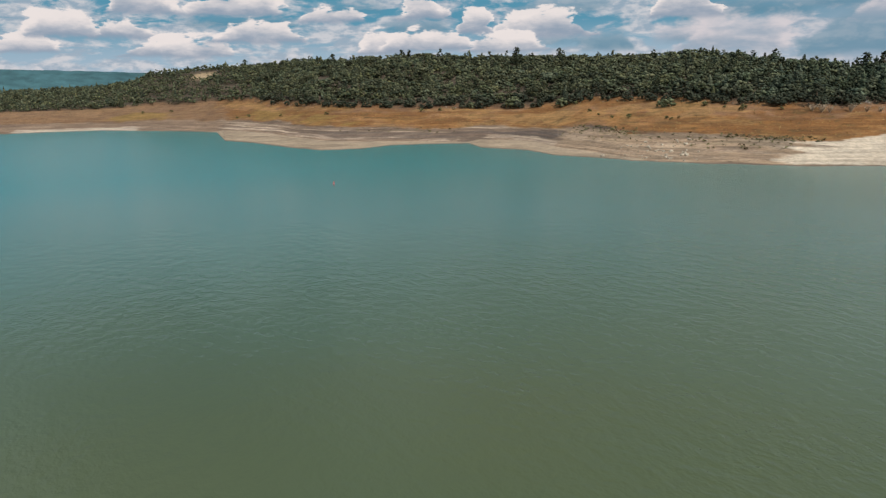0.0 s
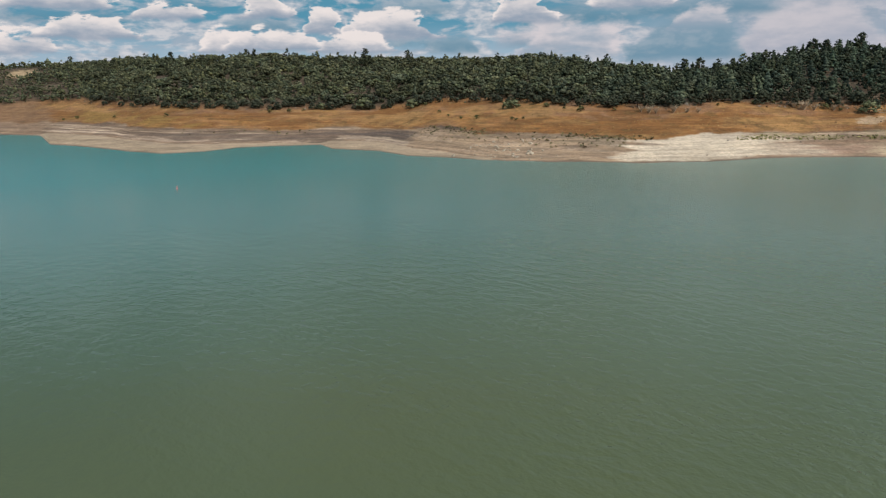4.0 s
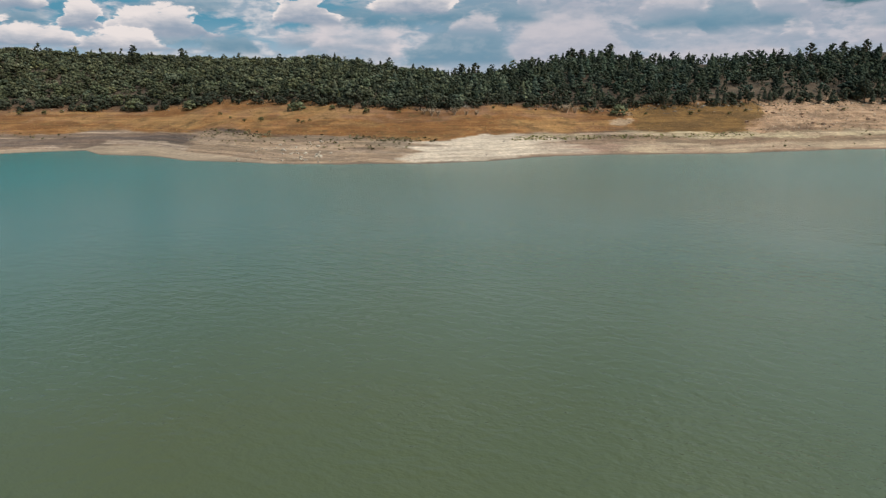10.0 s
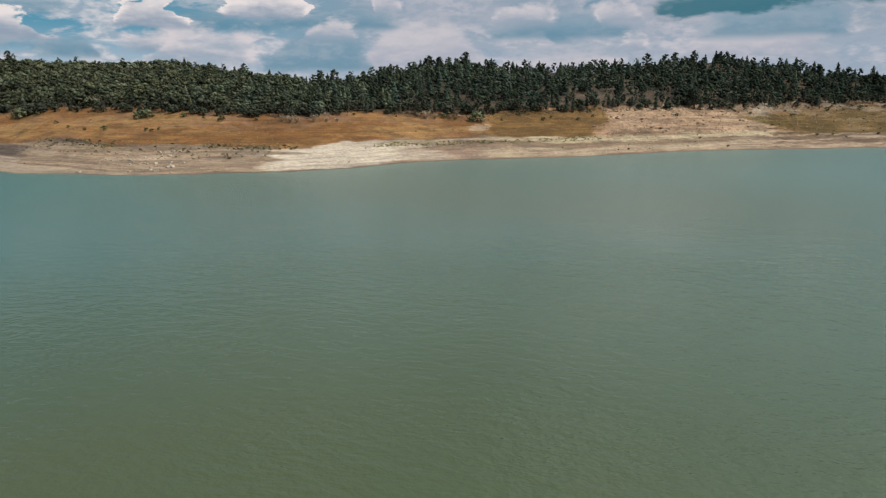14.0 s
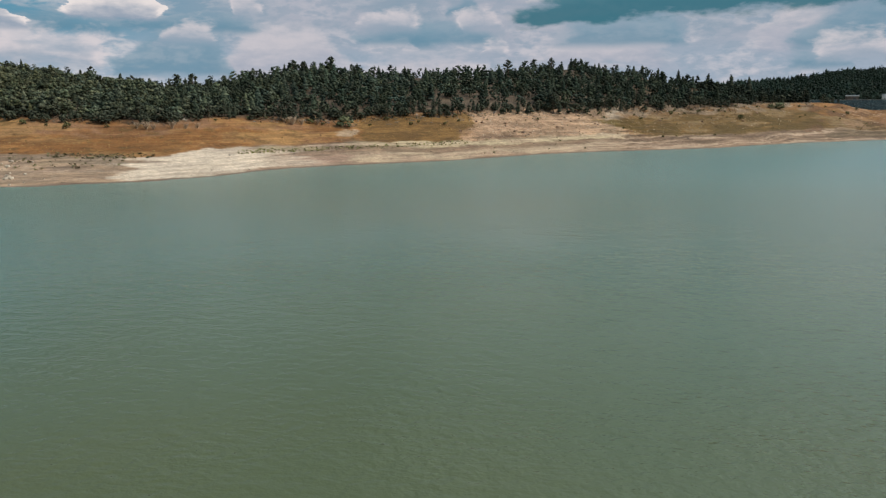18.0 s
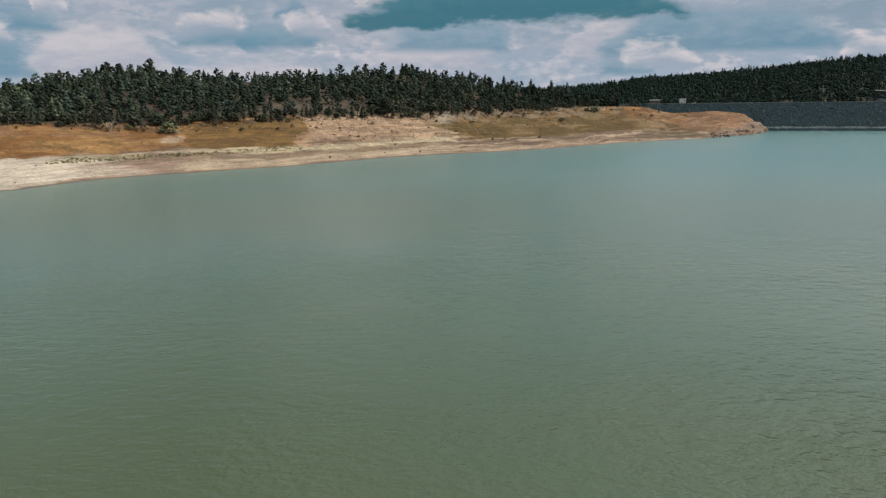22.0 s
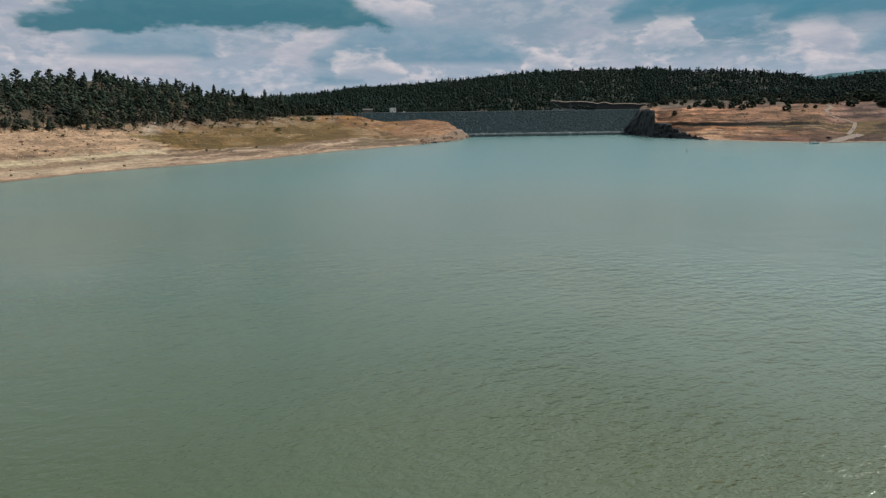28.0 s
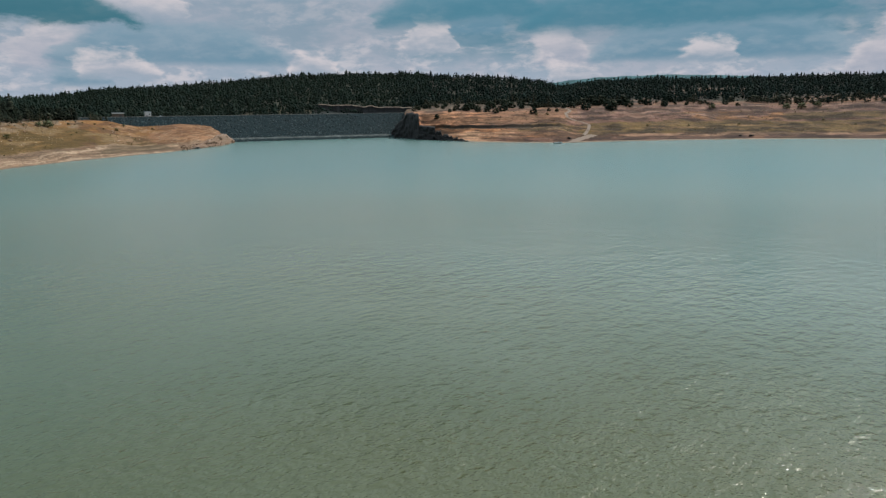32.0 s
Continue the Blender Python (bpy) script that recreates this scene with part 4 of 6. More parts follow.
def merged(pieces):
    vs, ts, n = [], [], 0
    for v, t in pieces:
        vs.append(v)
        ts.append(t + n)
        n += len(v)
    return np.concatenate(vs), np.concatenate(ts)


def round_crown(clumps, tufts):
    """Crown of a juniper or pinyon, one unit high and about as wide, with gaps."""
    out = []
    lean = (rng.random(2) - 0.5) * 0.25
    for _ in range(clumps):
        a, h = rng.random() * 6.28, rng.random() ** 0.8
        w = 0.42 * math.sqrt(max(0.06, 1 - (1.6 * h - 0.62) ** 2)) * (0.55 + 0.55 * rng.random())
        v, t = blob(0.13 + 0.09 * rng.random(), 0.8)
        out.append((v + (w * math.cos(a) + lean[0] * h, w * math.sin(a) + lean[1] * h, 0.14 + 0.74 * h), t))

    def spot():
        a, h = rng.random() * 6.28, rng.random()
        w = 0.52 * math.sqrt(max(0.05, 1 - (1.6 * h - 0.62) ** 2)) * (0.75 + 0.35 * rng.random())
        return (w * math.cos(a) + lean[0] * h, w * math.sin(a) + lean[1] * h, 0.10 + 0.88 * h)
    out.append(shards(tufts, spot, 0.09))
    return merged(out)


def tall_crown(tiers, tufts, k=7):
    """Crown of a pine, one unit high and a third to a half as wide: ragged drooping tiers of boughs round the stem."""
    out = []
    fat, blunt, base = 0.20 + 0.10 * rng.random(), 0.45 + 0.40 * rng.random(), 0.10 + 0.10 * rng.random()
    for i in range(tiers):
        h = (i + 0.3 * rng.random()) / tiers
        w = fat * (1 - h) ** blunt * (0.8 + 0.4 * rng.random()) + 0.02
        z0 = base + (0.97 - base) * h
        a = np.arange(k) / k * 6.2832 + rng.random() * 6
        rad = w * (0.65 + 0.55 * rng.random(k))
        rim = np.stack([rad * np.cos(a), rad * np.sin(a), z0 - 0.035 - 0.03 * rng.random(k)], -1)
        off = (rng.random(2) - 0.5) * 0.03
        v = np.concatenate([rim, [(off[0], off[1], z0 + 1.35 * (0.97 - base) / tiers)], [(0, 0, z0 - 0.02)]])
        t = [(j, (j + 1) % k, k) for j in range(k)] + [((j + 1) % k, j, k + 1) for j in range(0, k, 2)]
        out.append((v, np.array(t)))

    def spot():
        a, h = rng.random() * 6.28, rng.random()
        w = fat * ((1 - h) ** blunt) * (0.7 + 0.4 * rng.random())
        return (w * math.cos(a), w * math.sin(a), base + (1 - base) * h)
    out.append(shards(tufts, spot, 0.045))
    return merged(out)


def oval_crown(clumps, tufts):
    """Crown of a ponderosa, one unit high: uneven clumps of needles up a tall oval, bare towards the foot."""
    out = []
    fat, low = 0.17 + 0.07 * rng.random(), 0.18 + 0.15 * rng.random()
    for i in range(clumps):
        h = (i + rng.random()) / clumps
        a = rng.random() * 6.28
        w = fat * math.sqrt(max(0.05, 1 - (1.75 * h - 0.75) ** 2)) * (0.35 + 0.75 * rng.random())
        v, t = blob(0.07 + 0.06 * rng.random(), 0.7)
        out.append((v + (w * math.cos(a), w * math.sin(a), low + (0.95 - low) * h), t))

    def spot():
        a, h = rng.random() * 6.28, rng.random()
        w = fat * math.sqrt(max(0.05, 1 - (1.75 * h - 0.75) ** 2)) * (0.9 + 0.4 * rng.random())
        return (w * math.cos(a), w * math.sin(a), low + (1 - low) * h)
    out.append(shards(tufts, spot, 0.05))
    stem, ts = blob(0.02, 1.0, 0.0)
    out.append((stem * (1, 1, 25) + (0, 0, 0.4), ts))
    return merged(out)


ROUND_NEAR = [round_crown(13, 42) for _ in range(12)]
TALL_NEAR = [tall_crown(8, 30) for _ in range(3)] + [oval_crown(14, 38) for _ in range(11)]
ROUND_FAR = [round_crown(4, 8) for _ in range(8)]
TALL_FAR = [tall_crown(3, 6, 5) for _ in range(5)] + [oval_crown(4, 8) for _ in range(5)]


def forest(name, label, spots, near, cool=False):
    """One joined stand of trees. spots: rows of x, y, z, height, width factor, tall (0 or 1), tint."""
    vs, ts, cs, n = [], [], [], 0
    for x, y, z, h, wide, tall, tint in spots:
        lib = (TALL_NEAR if tall else ROUND_NEAR) if near else (TALL_FAR if tall else ROUND_FAR)
        v, t = lib[rng.integers(len(lib))]
        a = rng.random() * 6.28
        c, s = math.cos(a) * h * wide, math.sin(a) * h * wide
        w = np.empty_like(v)
        w[:, 0], w[:, 1], w[:, 2] = x + v[:, 0] * c - v[:, 1] * s, y + v[:, 0] * s + v[:, 1] * c, z - 0.06 * h + v[:, 2] * h
        vs.append(w)
        ts.append(t + n)
        warm = rng.random()
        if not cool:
            # warmth of sunlight on the western hill, put into the leaf tint
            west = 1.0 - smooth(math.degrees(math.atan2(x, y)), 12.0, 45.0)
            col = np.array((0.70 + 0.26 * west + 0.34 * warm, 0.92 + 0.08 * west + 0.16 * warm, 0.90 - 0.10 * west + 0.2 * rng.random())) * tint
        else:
            # bluer tint for the far stands, carrying the haze of distance
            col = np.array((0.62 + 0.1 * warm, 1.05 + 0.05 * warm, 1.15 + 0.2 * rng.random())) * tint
        cs.append(np.broadcast_to(col, v.shape))
        n += len(v)
    me = sheet(name, np.concatenate(vs), np.concatenate(ts), M_LEAF, np.concatenate(cs), "tint")
    return tagged(new(name, me), label, "forest", kind="stuff")


def scatter(b0, b1, inner, outer, per_tree, seed, tall_share, hs, clear=None):
    """Spots between two distances over a span of bearings, thinned by noise. inner, outer: functions of bearing."""
    r = np.random.default_rng(seed)
    bs = np.linspace(b0, b1, 60)
    top = float(np.max(outer(bs)))
    low = float(np.min(inner(bs)))
    count = int((top**2 - low**2) / 2 * radians(b1 - b0) / per_tree)
    b = b0 + (b1 - b0) * r.random(count)
    d = np.sqrt(low**2 + (top**2 - low**2) * r.random(count))
    keep = (d > inner(b)) & (d < outer(b))
    b, d = b[keep], d[keep]
    x, y = d * np.sin(np.radians(b)), d * np.cos(np.radians(b))
    gap = fractal(x / 22, y / 22, 61 + seed, 3)
    keep = r.random(len(b)) < smooth(gap, 0.20, 0.36)
    if clear is not None:
        keep &= r.random(len(b)) < clear(b, d)
    b, d, x, y = b[keep], d[keep], x[keep], y[keep]
    z = height(b, d)
    share = tall_share(b) if callable(tall_share) else np.full(len(b), tall_share)
    tall = r.random(len(b)) < share
    h = np.where(tall, hs[1] * (0.5 + 0.85 * r.random(len(b)) ** 1.6), hs[0] * (0.5 + 0.85 * r.random(len(b)) ** 1.3))
    wide = np.where(tall, 1.0, 1.0 + 0.35 * r.random(len(b)))
    # tint falls with bearing; for the far stands it replaces cloud shade
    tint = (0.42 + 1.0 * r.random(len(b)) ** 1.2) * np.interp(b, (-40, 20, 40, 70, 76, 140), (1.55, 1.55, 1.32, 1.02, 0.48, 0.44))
    return list(zip(x, y, z, h, wide, tall, tint))


edge = lambda b: along(EDGE_D, b)
ridge = lambda b: along(RIDGE_D, b)
pines = lambda b: 0.10 + 0.46 * smooth(b, 12, 45)


def hill_clear(b, d):
    return 1 - 0.9 * smooth(np.hypot((b + 17.6) / 1.2, (d - 955) / 28), 1.3, 0.6)


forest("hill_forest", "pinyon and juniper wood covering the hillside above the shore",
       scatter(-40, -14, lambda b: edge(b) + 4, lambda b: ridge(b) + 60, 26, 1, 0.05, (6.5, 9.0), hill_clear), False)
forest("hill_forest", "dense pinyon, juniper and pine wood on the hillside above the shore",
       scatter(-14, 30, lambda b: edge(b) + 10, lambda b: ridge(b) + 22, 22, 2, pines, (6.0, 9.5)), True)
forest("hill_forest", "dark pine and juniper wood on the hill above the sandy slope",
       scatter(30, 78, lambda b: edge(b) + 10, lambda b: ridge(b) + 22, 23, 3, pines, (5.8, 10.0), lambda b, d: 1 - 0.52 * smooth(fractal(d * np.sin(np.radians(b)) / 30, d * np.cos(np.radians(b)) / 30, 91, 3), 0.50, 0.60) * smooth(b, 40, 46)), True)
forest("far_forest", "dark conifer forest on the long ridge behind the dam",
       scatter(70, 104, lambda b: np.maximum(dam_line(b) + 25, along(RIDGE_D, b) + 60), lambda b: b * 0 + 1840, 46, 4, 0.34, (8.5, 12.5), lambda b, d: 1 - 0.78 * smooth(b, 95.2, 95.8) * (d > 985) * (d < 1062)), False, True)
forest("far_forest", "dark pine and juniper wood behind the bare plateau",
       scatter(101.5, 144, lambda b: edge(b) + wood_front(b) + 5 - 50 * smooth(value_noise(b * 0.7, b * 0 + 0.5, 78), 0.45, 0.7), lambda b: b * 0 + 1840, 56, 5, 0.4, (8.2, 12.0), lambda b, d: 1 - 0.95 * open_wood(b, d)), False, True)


# ---- the dam ----
def build_dam():
    dam = tagged(new("dam"), "long earth dam faced with dark grey riprap stone", "dam")
    e = (DAM_B - DAM_A).normalized()
    out = Vector((-e.y, e.x)) if Vector((-e.y, e.x)).dot(-DAM_A) > 0 else Vector((e.y, -e.x))
    length = (DAM_B - DAM_A).length
    r = np.random.default_rng(3)
    # upstream face with a bench near the water
    nu, nv = 200, 26
    prof = [(3.0, CREST), (60.0, 2.6), (64.0, 2.4), (72.0, -3.0)]
    us, vv = np.linspace(-12, length + 8, nu), np.linspace(0, 1, nv)
    offs = np.interp(vv, (0, 0.88, 0.92, 1), [p[0] for p in prof])
    zs = np.interp(vv, (0, 0.88, 0.92, 1), [p[1] for p in prof])
    U, O = np.meshgrid(us, offs)
    Z = np.repeat(zs[:, None], nu, 1) + (r.random((nv, nu)) - 0.5) * 0.9 * (np.arange(nv) > 0)[:, None]
    Z = Z - DIP * (1 - U / length) * np.clip(Z / CREST, 0, 1)
    P = np.stack([DAM_A.x + e.x * U + out.x * O, DAM_A.y + e.y * U + out.y * O, Z], -1)
    i, j = np.meshgrid(np.arange(nv - 1), np.arange(nu - 1), indexing="ij")
    q = np.stack([i * nu + j, i * nu + j + 1, (i + 1) * nu + j + 1, (i + 1) * nu + j], -1).reshape(-1, 4)
    face = new("upstream_face", sheet("upstream_face", P.reshape(-1, 3), q, M_RIPRAP))
    face.parent = dam
    bm = bmesh.new()
    for u in (-14.0, length + 8):
        for o, z in ((-4.5, CREST - 3), (-4.5, CREST + 0.25), (3.6, CREST + 0.25), (3.6, CREST - 3)):
            bm.verts.new((DAM_A.x + e.x * u + out.x * o, DAM_A.y + e.y * u + out.y * o, z - DIP * (1 - u / length)))
    vs = list(bm.verts)
    for k in range(4):
        bm.faces.new((vs[k], vs[(k + 1) % 4], vs[4 + (k + 1) % 4], vs[4 + k]))
    bm.faces.new(vs[:4])
    bm.faces.new(vs[4:][::-1])
    part("crest_road", bm, M_CREST, dam, "pale gravel crest road")
    bm = bmesh.new()
    rings = []
    for u in np.linspace(0, length, 60):
        rings.append([bm.verts.new((DAM_A.x + e.x * u + out.x * o, DAM_A.y + e.y * u + out.y * o, z + 0.25 * math.sin(u * 0.7)))
                      for o, z in ((56.5, 3.6), (58.0, 4.2), (60.0, 3.6), (62.0, 2.2))])
    for a, b in zip(rings, rings[1:]):
        for k in range(3):
            bm.faces.new((a[k], a[k + 1], b[k + 1], b[k]))
    part("bench", bm, M_BENCH, dam, "pale bleached bench above the waterline")
    # loose stones of the facing
    vs, ts, n = [], [], 0
    for _ in range(7500):
        u, t = r.random() * length, r.random()
        o, z = np.interp(t, (0, 0.88, 0.92, 1), [p[0] for p in prof]), np.interp(t, (0, 0.88, 0.92, 1), [p[1] for p in prof])
        z = z - DIP * (1 - u / length) * max(0.0, z / CREST)
        v, tt = blob(0.45 + 0.85 * r.random() ** 2, 0.7, 0.4)
        vs.append(v + (DAM_A.x + e.x * u + out.x * o, DAM_A.y + e.y * u + out.y * o, z))
        ts.append(tt + n)
        n += 6
    stones = new("riprap", sheet("riprap", np.concatenate(vs), np.concatenate(ts), M_STONE))
    stones.parent = dam
    stones["kind"] = "stuff"
    return dam


def stone_build(nt, bsdf):
    geo = nt.nodes.new("ShaderNodeNewGeometry")
    c = mixed(nt, geo.outputs["Random Per Island"], (0.008, 0.015, 0.017, 1), (0.088, 0.118, 0.120, 1))
    nt.links.new(c, bsdf.inputs["Base Color"])
    bsdf.inputs["Roughness"].default_value = 0.9


M_STONE = material("broken grey riprap", stone_build)
build_dam()


# ---- things on the shore ----
def mesh_of(name, v, t, mat, tint=None):
    return sheet(name, v, t, mat, None if tint is None else np.broadcast_to(np.array(tint), (len(v), 3)), "tint")


def tube(points, radii, sides=5):
    """A tapered limb through the given points."""
    pts = [Vector(p) for p in points]
    vs, qs = [], []
    for i, p in enumerate(pts):
        way = (pts[min(i + 1, len(pts) - 1)] - pts[max(i - 1, 0)]).normalized()
        a = way.orthogonal().normalized()
        b = way.cross(a)
        for k in range(sides):
            w = 6.2832 * k / sides
            vs.append(p + (a * math.cos(w) + b * math.sin(w)) * radii[i])
    for i in range(len(pts) - 1):
        for k in range(sides):
            k2 = (k + 1) % sides
            o = i * sides
            qs += [(o + k, o + k2, o + sides + k2), (o + k, o + sides + k2, o + sides + k)]
    return np.array([tuple(v) for v in vs]), np.array(qs)


def tree_kind(name, label, tall, h, low=0.0):
    """One tree with a tapered trunk, limbs and a ragged crown, standing at the origin."""
    top = tagged(new(name), label, "tree", "trees along the forest edge")
    limbs = [tube([(0, 0, -0.4), (0.05 * h * rng.random(), 0.03 * h, 0.35 * h), (0.02 * h, -0.02 * h, 0.85 * h)], [0.035 * h, 0.025 * h, 0.008 * h])]
    for k in range(6):
        a, z0 = rng.random() * 6.28, (0.15 + 0.1 * k) * h
        w = (0.16 if tall else 0.34) * h * (1 - 0.1 * k)
        limbs.append(tube([(0.02 * h, 0, z0), (w * math.cos(a), w * math.sin(a), z0 + 0.1 * h)], [0.013 * h, 0.004 * h], 4))
    v, t = merged(limbs)
    trunk = new("trunk", mesh_of("trunk", v, t, M_BARK))
    v, t = oval_crown(26, 110) if tall == 2 else (tall_crown(11, 90) if tall else round_crown(26, 110))
    w = 1.0 if tall else 1.15
    crown = new("crown", mesh_of("crown", (v - (0, 0, low)) * (h * w, h * w, h), t, M_LEAF, (1, 1, 1) if not low else (0.5, 0.62, 0.6)))
    trunk.parent = crown.parent = top
    return top


def settle(ob, b, d, turn=None, size=1.0, sink=0.05):
    p = place(b, d)
    r = random.random() * 360 if turn is None else turn
    ob.matrix_basis = pose(p.x, p.y, p.z - sink, 0, 0, r) @ Matrix.Diagonal((size, size, size, 1))
    return ob


def set_copy(ob, b, d, turn=None, size=1.0, sink=0.05):
    made = copy_thing(ob, Matrix.Identity(4))
    return settle(made, b, d, turn, size, sink)


random.seed(5)
EDGE_TREES = [tree_kind("juniper_tree", "bushy grey-green juniper tree at the edge of the wood", False, h) for h in (3.6, 4.4, 5.2, 4.0)]
EDGE_TREES += [tree_kind("pinyon_tree", "rounded dark green pinyon tree at the edge of the wood", False, h) for h in (5.4, 6.2)]
EDGE_TREES += [tree_kind("pine_tree", "tall dark green pine tree at the edge of the wood", k, h) for k, h in ((1, 8.0), (2, 10.0), (2, 7.0))]
used = set()
for i in range(275):
    b = -13.5 + 90.0 * (i + random.random()) / 275
    if 79 < b:
        break
    d = float(edge(b)) + random.random() ** 1.5 * 15 - 2
    tall = random.random() < float(pines(b)) * 0.8
    k = random.choice((6, 7, 8)) if tall else random.choice((0, 1, 2, 3, 4, 5))
    if k not in used:
        used.add(k)
        settle(EDGE_TREES[k], b, d)
    else:
        set_copy(EDGE_TREES[k], b, d, None, 0.8 + 0.45 * random.random())
for k in range(9):
    if k not in used:
        settle(EDGE_TREES[k], 20 + 5 * k, float(edge(20 + 5 * k)) + 8)

# pines that stand above the skyline of the hill: bearing, height of the top over the eye's level in degrees
SKYLINE = ((-14.4, 2.6), (-7.8, 2.95), (-2.4, 3.15), (6.6, 3.16), (9.9, 3.0), (20.3, 2.66), (31.0, 1.9), (32.1, 1.95), (39.5, 3.0), (40.3, 2.9), (42.4, 3.28),
           (56.2, 2.99), (58.2, 3.0), (59.6, 3.12), (61.3, 2.88), (66.45, 2.5), (67.6, 2.2), (69.1, 2.08), (71.2, 1.8), (72.8, 1.7), (74, 1.5))
for b, e in SKYLINE:
    d = float(ridge(b)) - 6
    h = EYE + d * math.tan(radians(e)) - float(height(b, d))
    k = random.choice((7, 8)) if b < 62 else 6
    made = set_copy(EDGE_TREES[k], b, d, None, h / (8.0, 10.0, 7.0)[k - 6], 0.3)
    made["label"], made["group"] = "tall pine standing above the skyline of the hill", "skyline pines"

# lone trees on the bare plateau beside the dam
PLATEAU = tree_kind("juniper_tree", "lone dark juniper tree on the bare orange plateau", False, 6.5, 0.14)
PLATEAU["group"] = "trees scattered over the plateau"
settle(PLATEAU, 106.90, 921, 0, 1.5)
for b, d, s in ((104.56, 911, 0.75), (107.89, 910, 0.8), (108.57, 916, 0.95), (109.24, 904, 0.85), (109.82, 918, 1.1), (110.59, 969, 1.0), (112.19, 896, 0.9),
                (111.30, 961, 0.8), (113.47, 904, 0.5), (114.04, 903, 0.5), (115.36, 1059, 1.5), (117.31, 1012, 1.8), (118.29, 958, 1.4), (116.6, 1040, 1.7),
                (117.9, 990, 1.3), (119.0, 1010, 1.8), (119.6, 985, 1.2), (105.6, 930, 0.6), (110.1, 985, 1.3), (113.0, 1000, 1.2), (108.9, 980, 1.2), (107.4, 985, 1.1), (121, 1020, 1.3), (122.2, 1005, 1.0)):
    set_copy(PLATEAU, b, d - 14, None, s * 1.35)

for i in range(70):
    b = 103.6 + 24 * random.random() ** 1.2
    d = float(edge(b)) + (random.random() ** 0.8) * (float(wood_front(b)) + 30) - 8
    made = set_copy(PLATEAU, b, d, None, 0.45 + 1.0 * random.random() ** 1.6)
    made["label"] = "dark juniper standing before the wood on the plateau"

# the ragged front of the wood behind the plateau
for i in range(190):
    b = 102.6 + 36 * (i + random.random()) / 190
    if value_noise(b * 0.9, 0.5, 77) < 0.36:
        continue
    k = random.choice((4, 5, 6, 7, 8, 8))
    d = float(edge(b)) + float(wood_front(b)) - 50 + 65 * random.random()
    made = set_copy(EDGE_TREES[k], b, d, None, 0.9 + 0.7 * random.random() ** 1.5, 0.3)
    made["label"], made["group"] = "dark conifer at the front of the wood behind the plateau", "front trees behind the plateau"
# trees beside the left end of the dam
for b, d, s in ((76.8, 745, 1.2), (77.3, 760, 1.0), (77.7, 752, 1.3), (78.9, 800, 1.0), (79.15, 815, 1.25), (79.5, 830, 0.7), (79.9, 860, 0.6), (76.2, 720, 1.1), (75.8, 712, 0.9)):
    set_copy(EDGE_TREES[random.choice((4, 5, 7))], b, d, None, s, 0.2)

M_BUSH = material("fresh green willow leaves", leaf_build((0.072, 0.083, 0.042), (0.180, 0.182, 0.100)))
M_TWIG = plain("weathered grey twigs", (0.42, 0.31, 0.21), 0.9, 0.0, 0.3, 4.0)
M_SHRUB = material("olive desert shrub", leaf_build((0.060, 0.060, 0.025), (0.150, 0.135, 0.060)))


def bush_kind(name, label, leaf, h, group, clumps=22, tufts=120):
    top = tagged(new(name), label, "bush", group)
    stems = [tube([(0, 0, -0.2), (0.3 * h * math.cos(a), 0.3 * h * math.sin(a), 0.7 * h)], [0.02 * h, 0.006 * h], 4) for a in (0.3, 1.7, 2.9, 4.1, 5.4)]
    v, t = merged(stems)
    st = new("stem", mesh_of("stem", v, t, M_BARK))
    v, t = round_crown(clumps, tufts)
    v = v.copy()
    v[:, 2] -= 0.10
    lv = new("foliage", mesh_of("foliage", v * (h * 1.25, h * 1.25, h), t, leaf, (1, 1, 1)))
    st.parent = lv.parent = top
    return top


GREEN = bush_kind("willow_bush", "leafy bright green willow bush standing on dry grass", M_BUSH, 7.5, "green bushes on the grass")
settle(GREEN, 43.26, 431, 20)
for b, d, s in ((6.33, 540, 1.25), (3.10, 559, 0.7), (76.15, 674, 0.9), (75.6, 668, 0.6), (17.7, 450, 0.75), (18.2, 449, 0.8), (10.2, 513, 0.95), (130.6, 1040, 1.1), (131.6, 1045, 1.2), (132.6, 1048, 1.0), (125.6, 1003, 0.9)):
    set_copy(GREEN, b, d, None, s)
SHRUB = bush_kind("desert_shrub", "low dark olive shrub on dry golden grass", M_SHRUB, 2.2, "low shrubs on the shore", 14, 70)
settle(SHRUB, -8.50, 580, 0, 1.5)
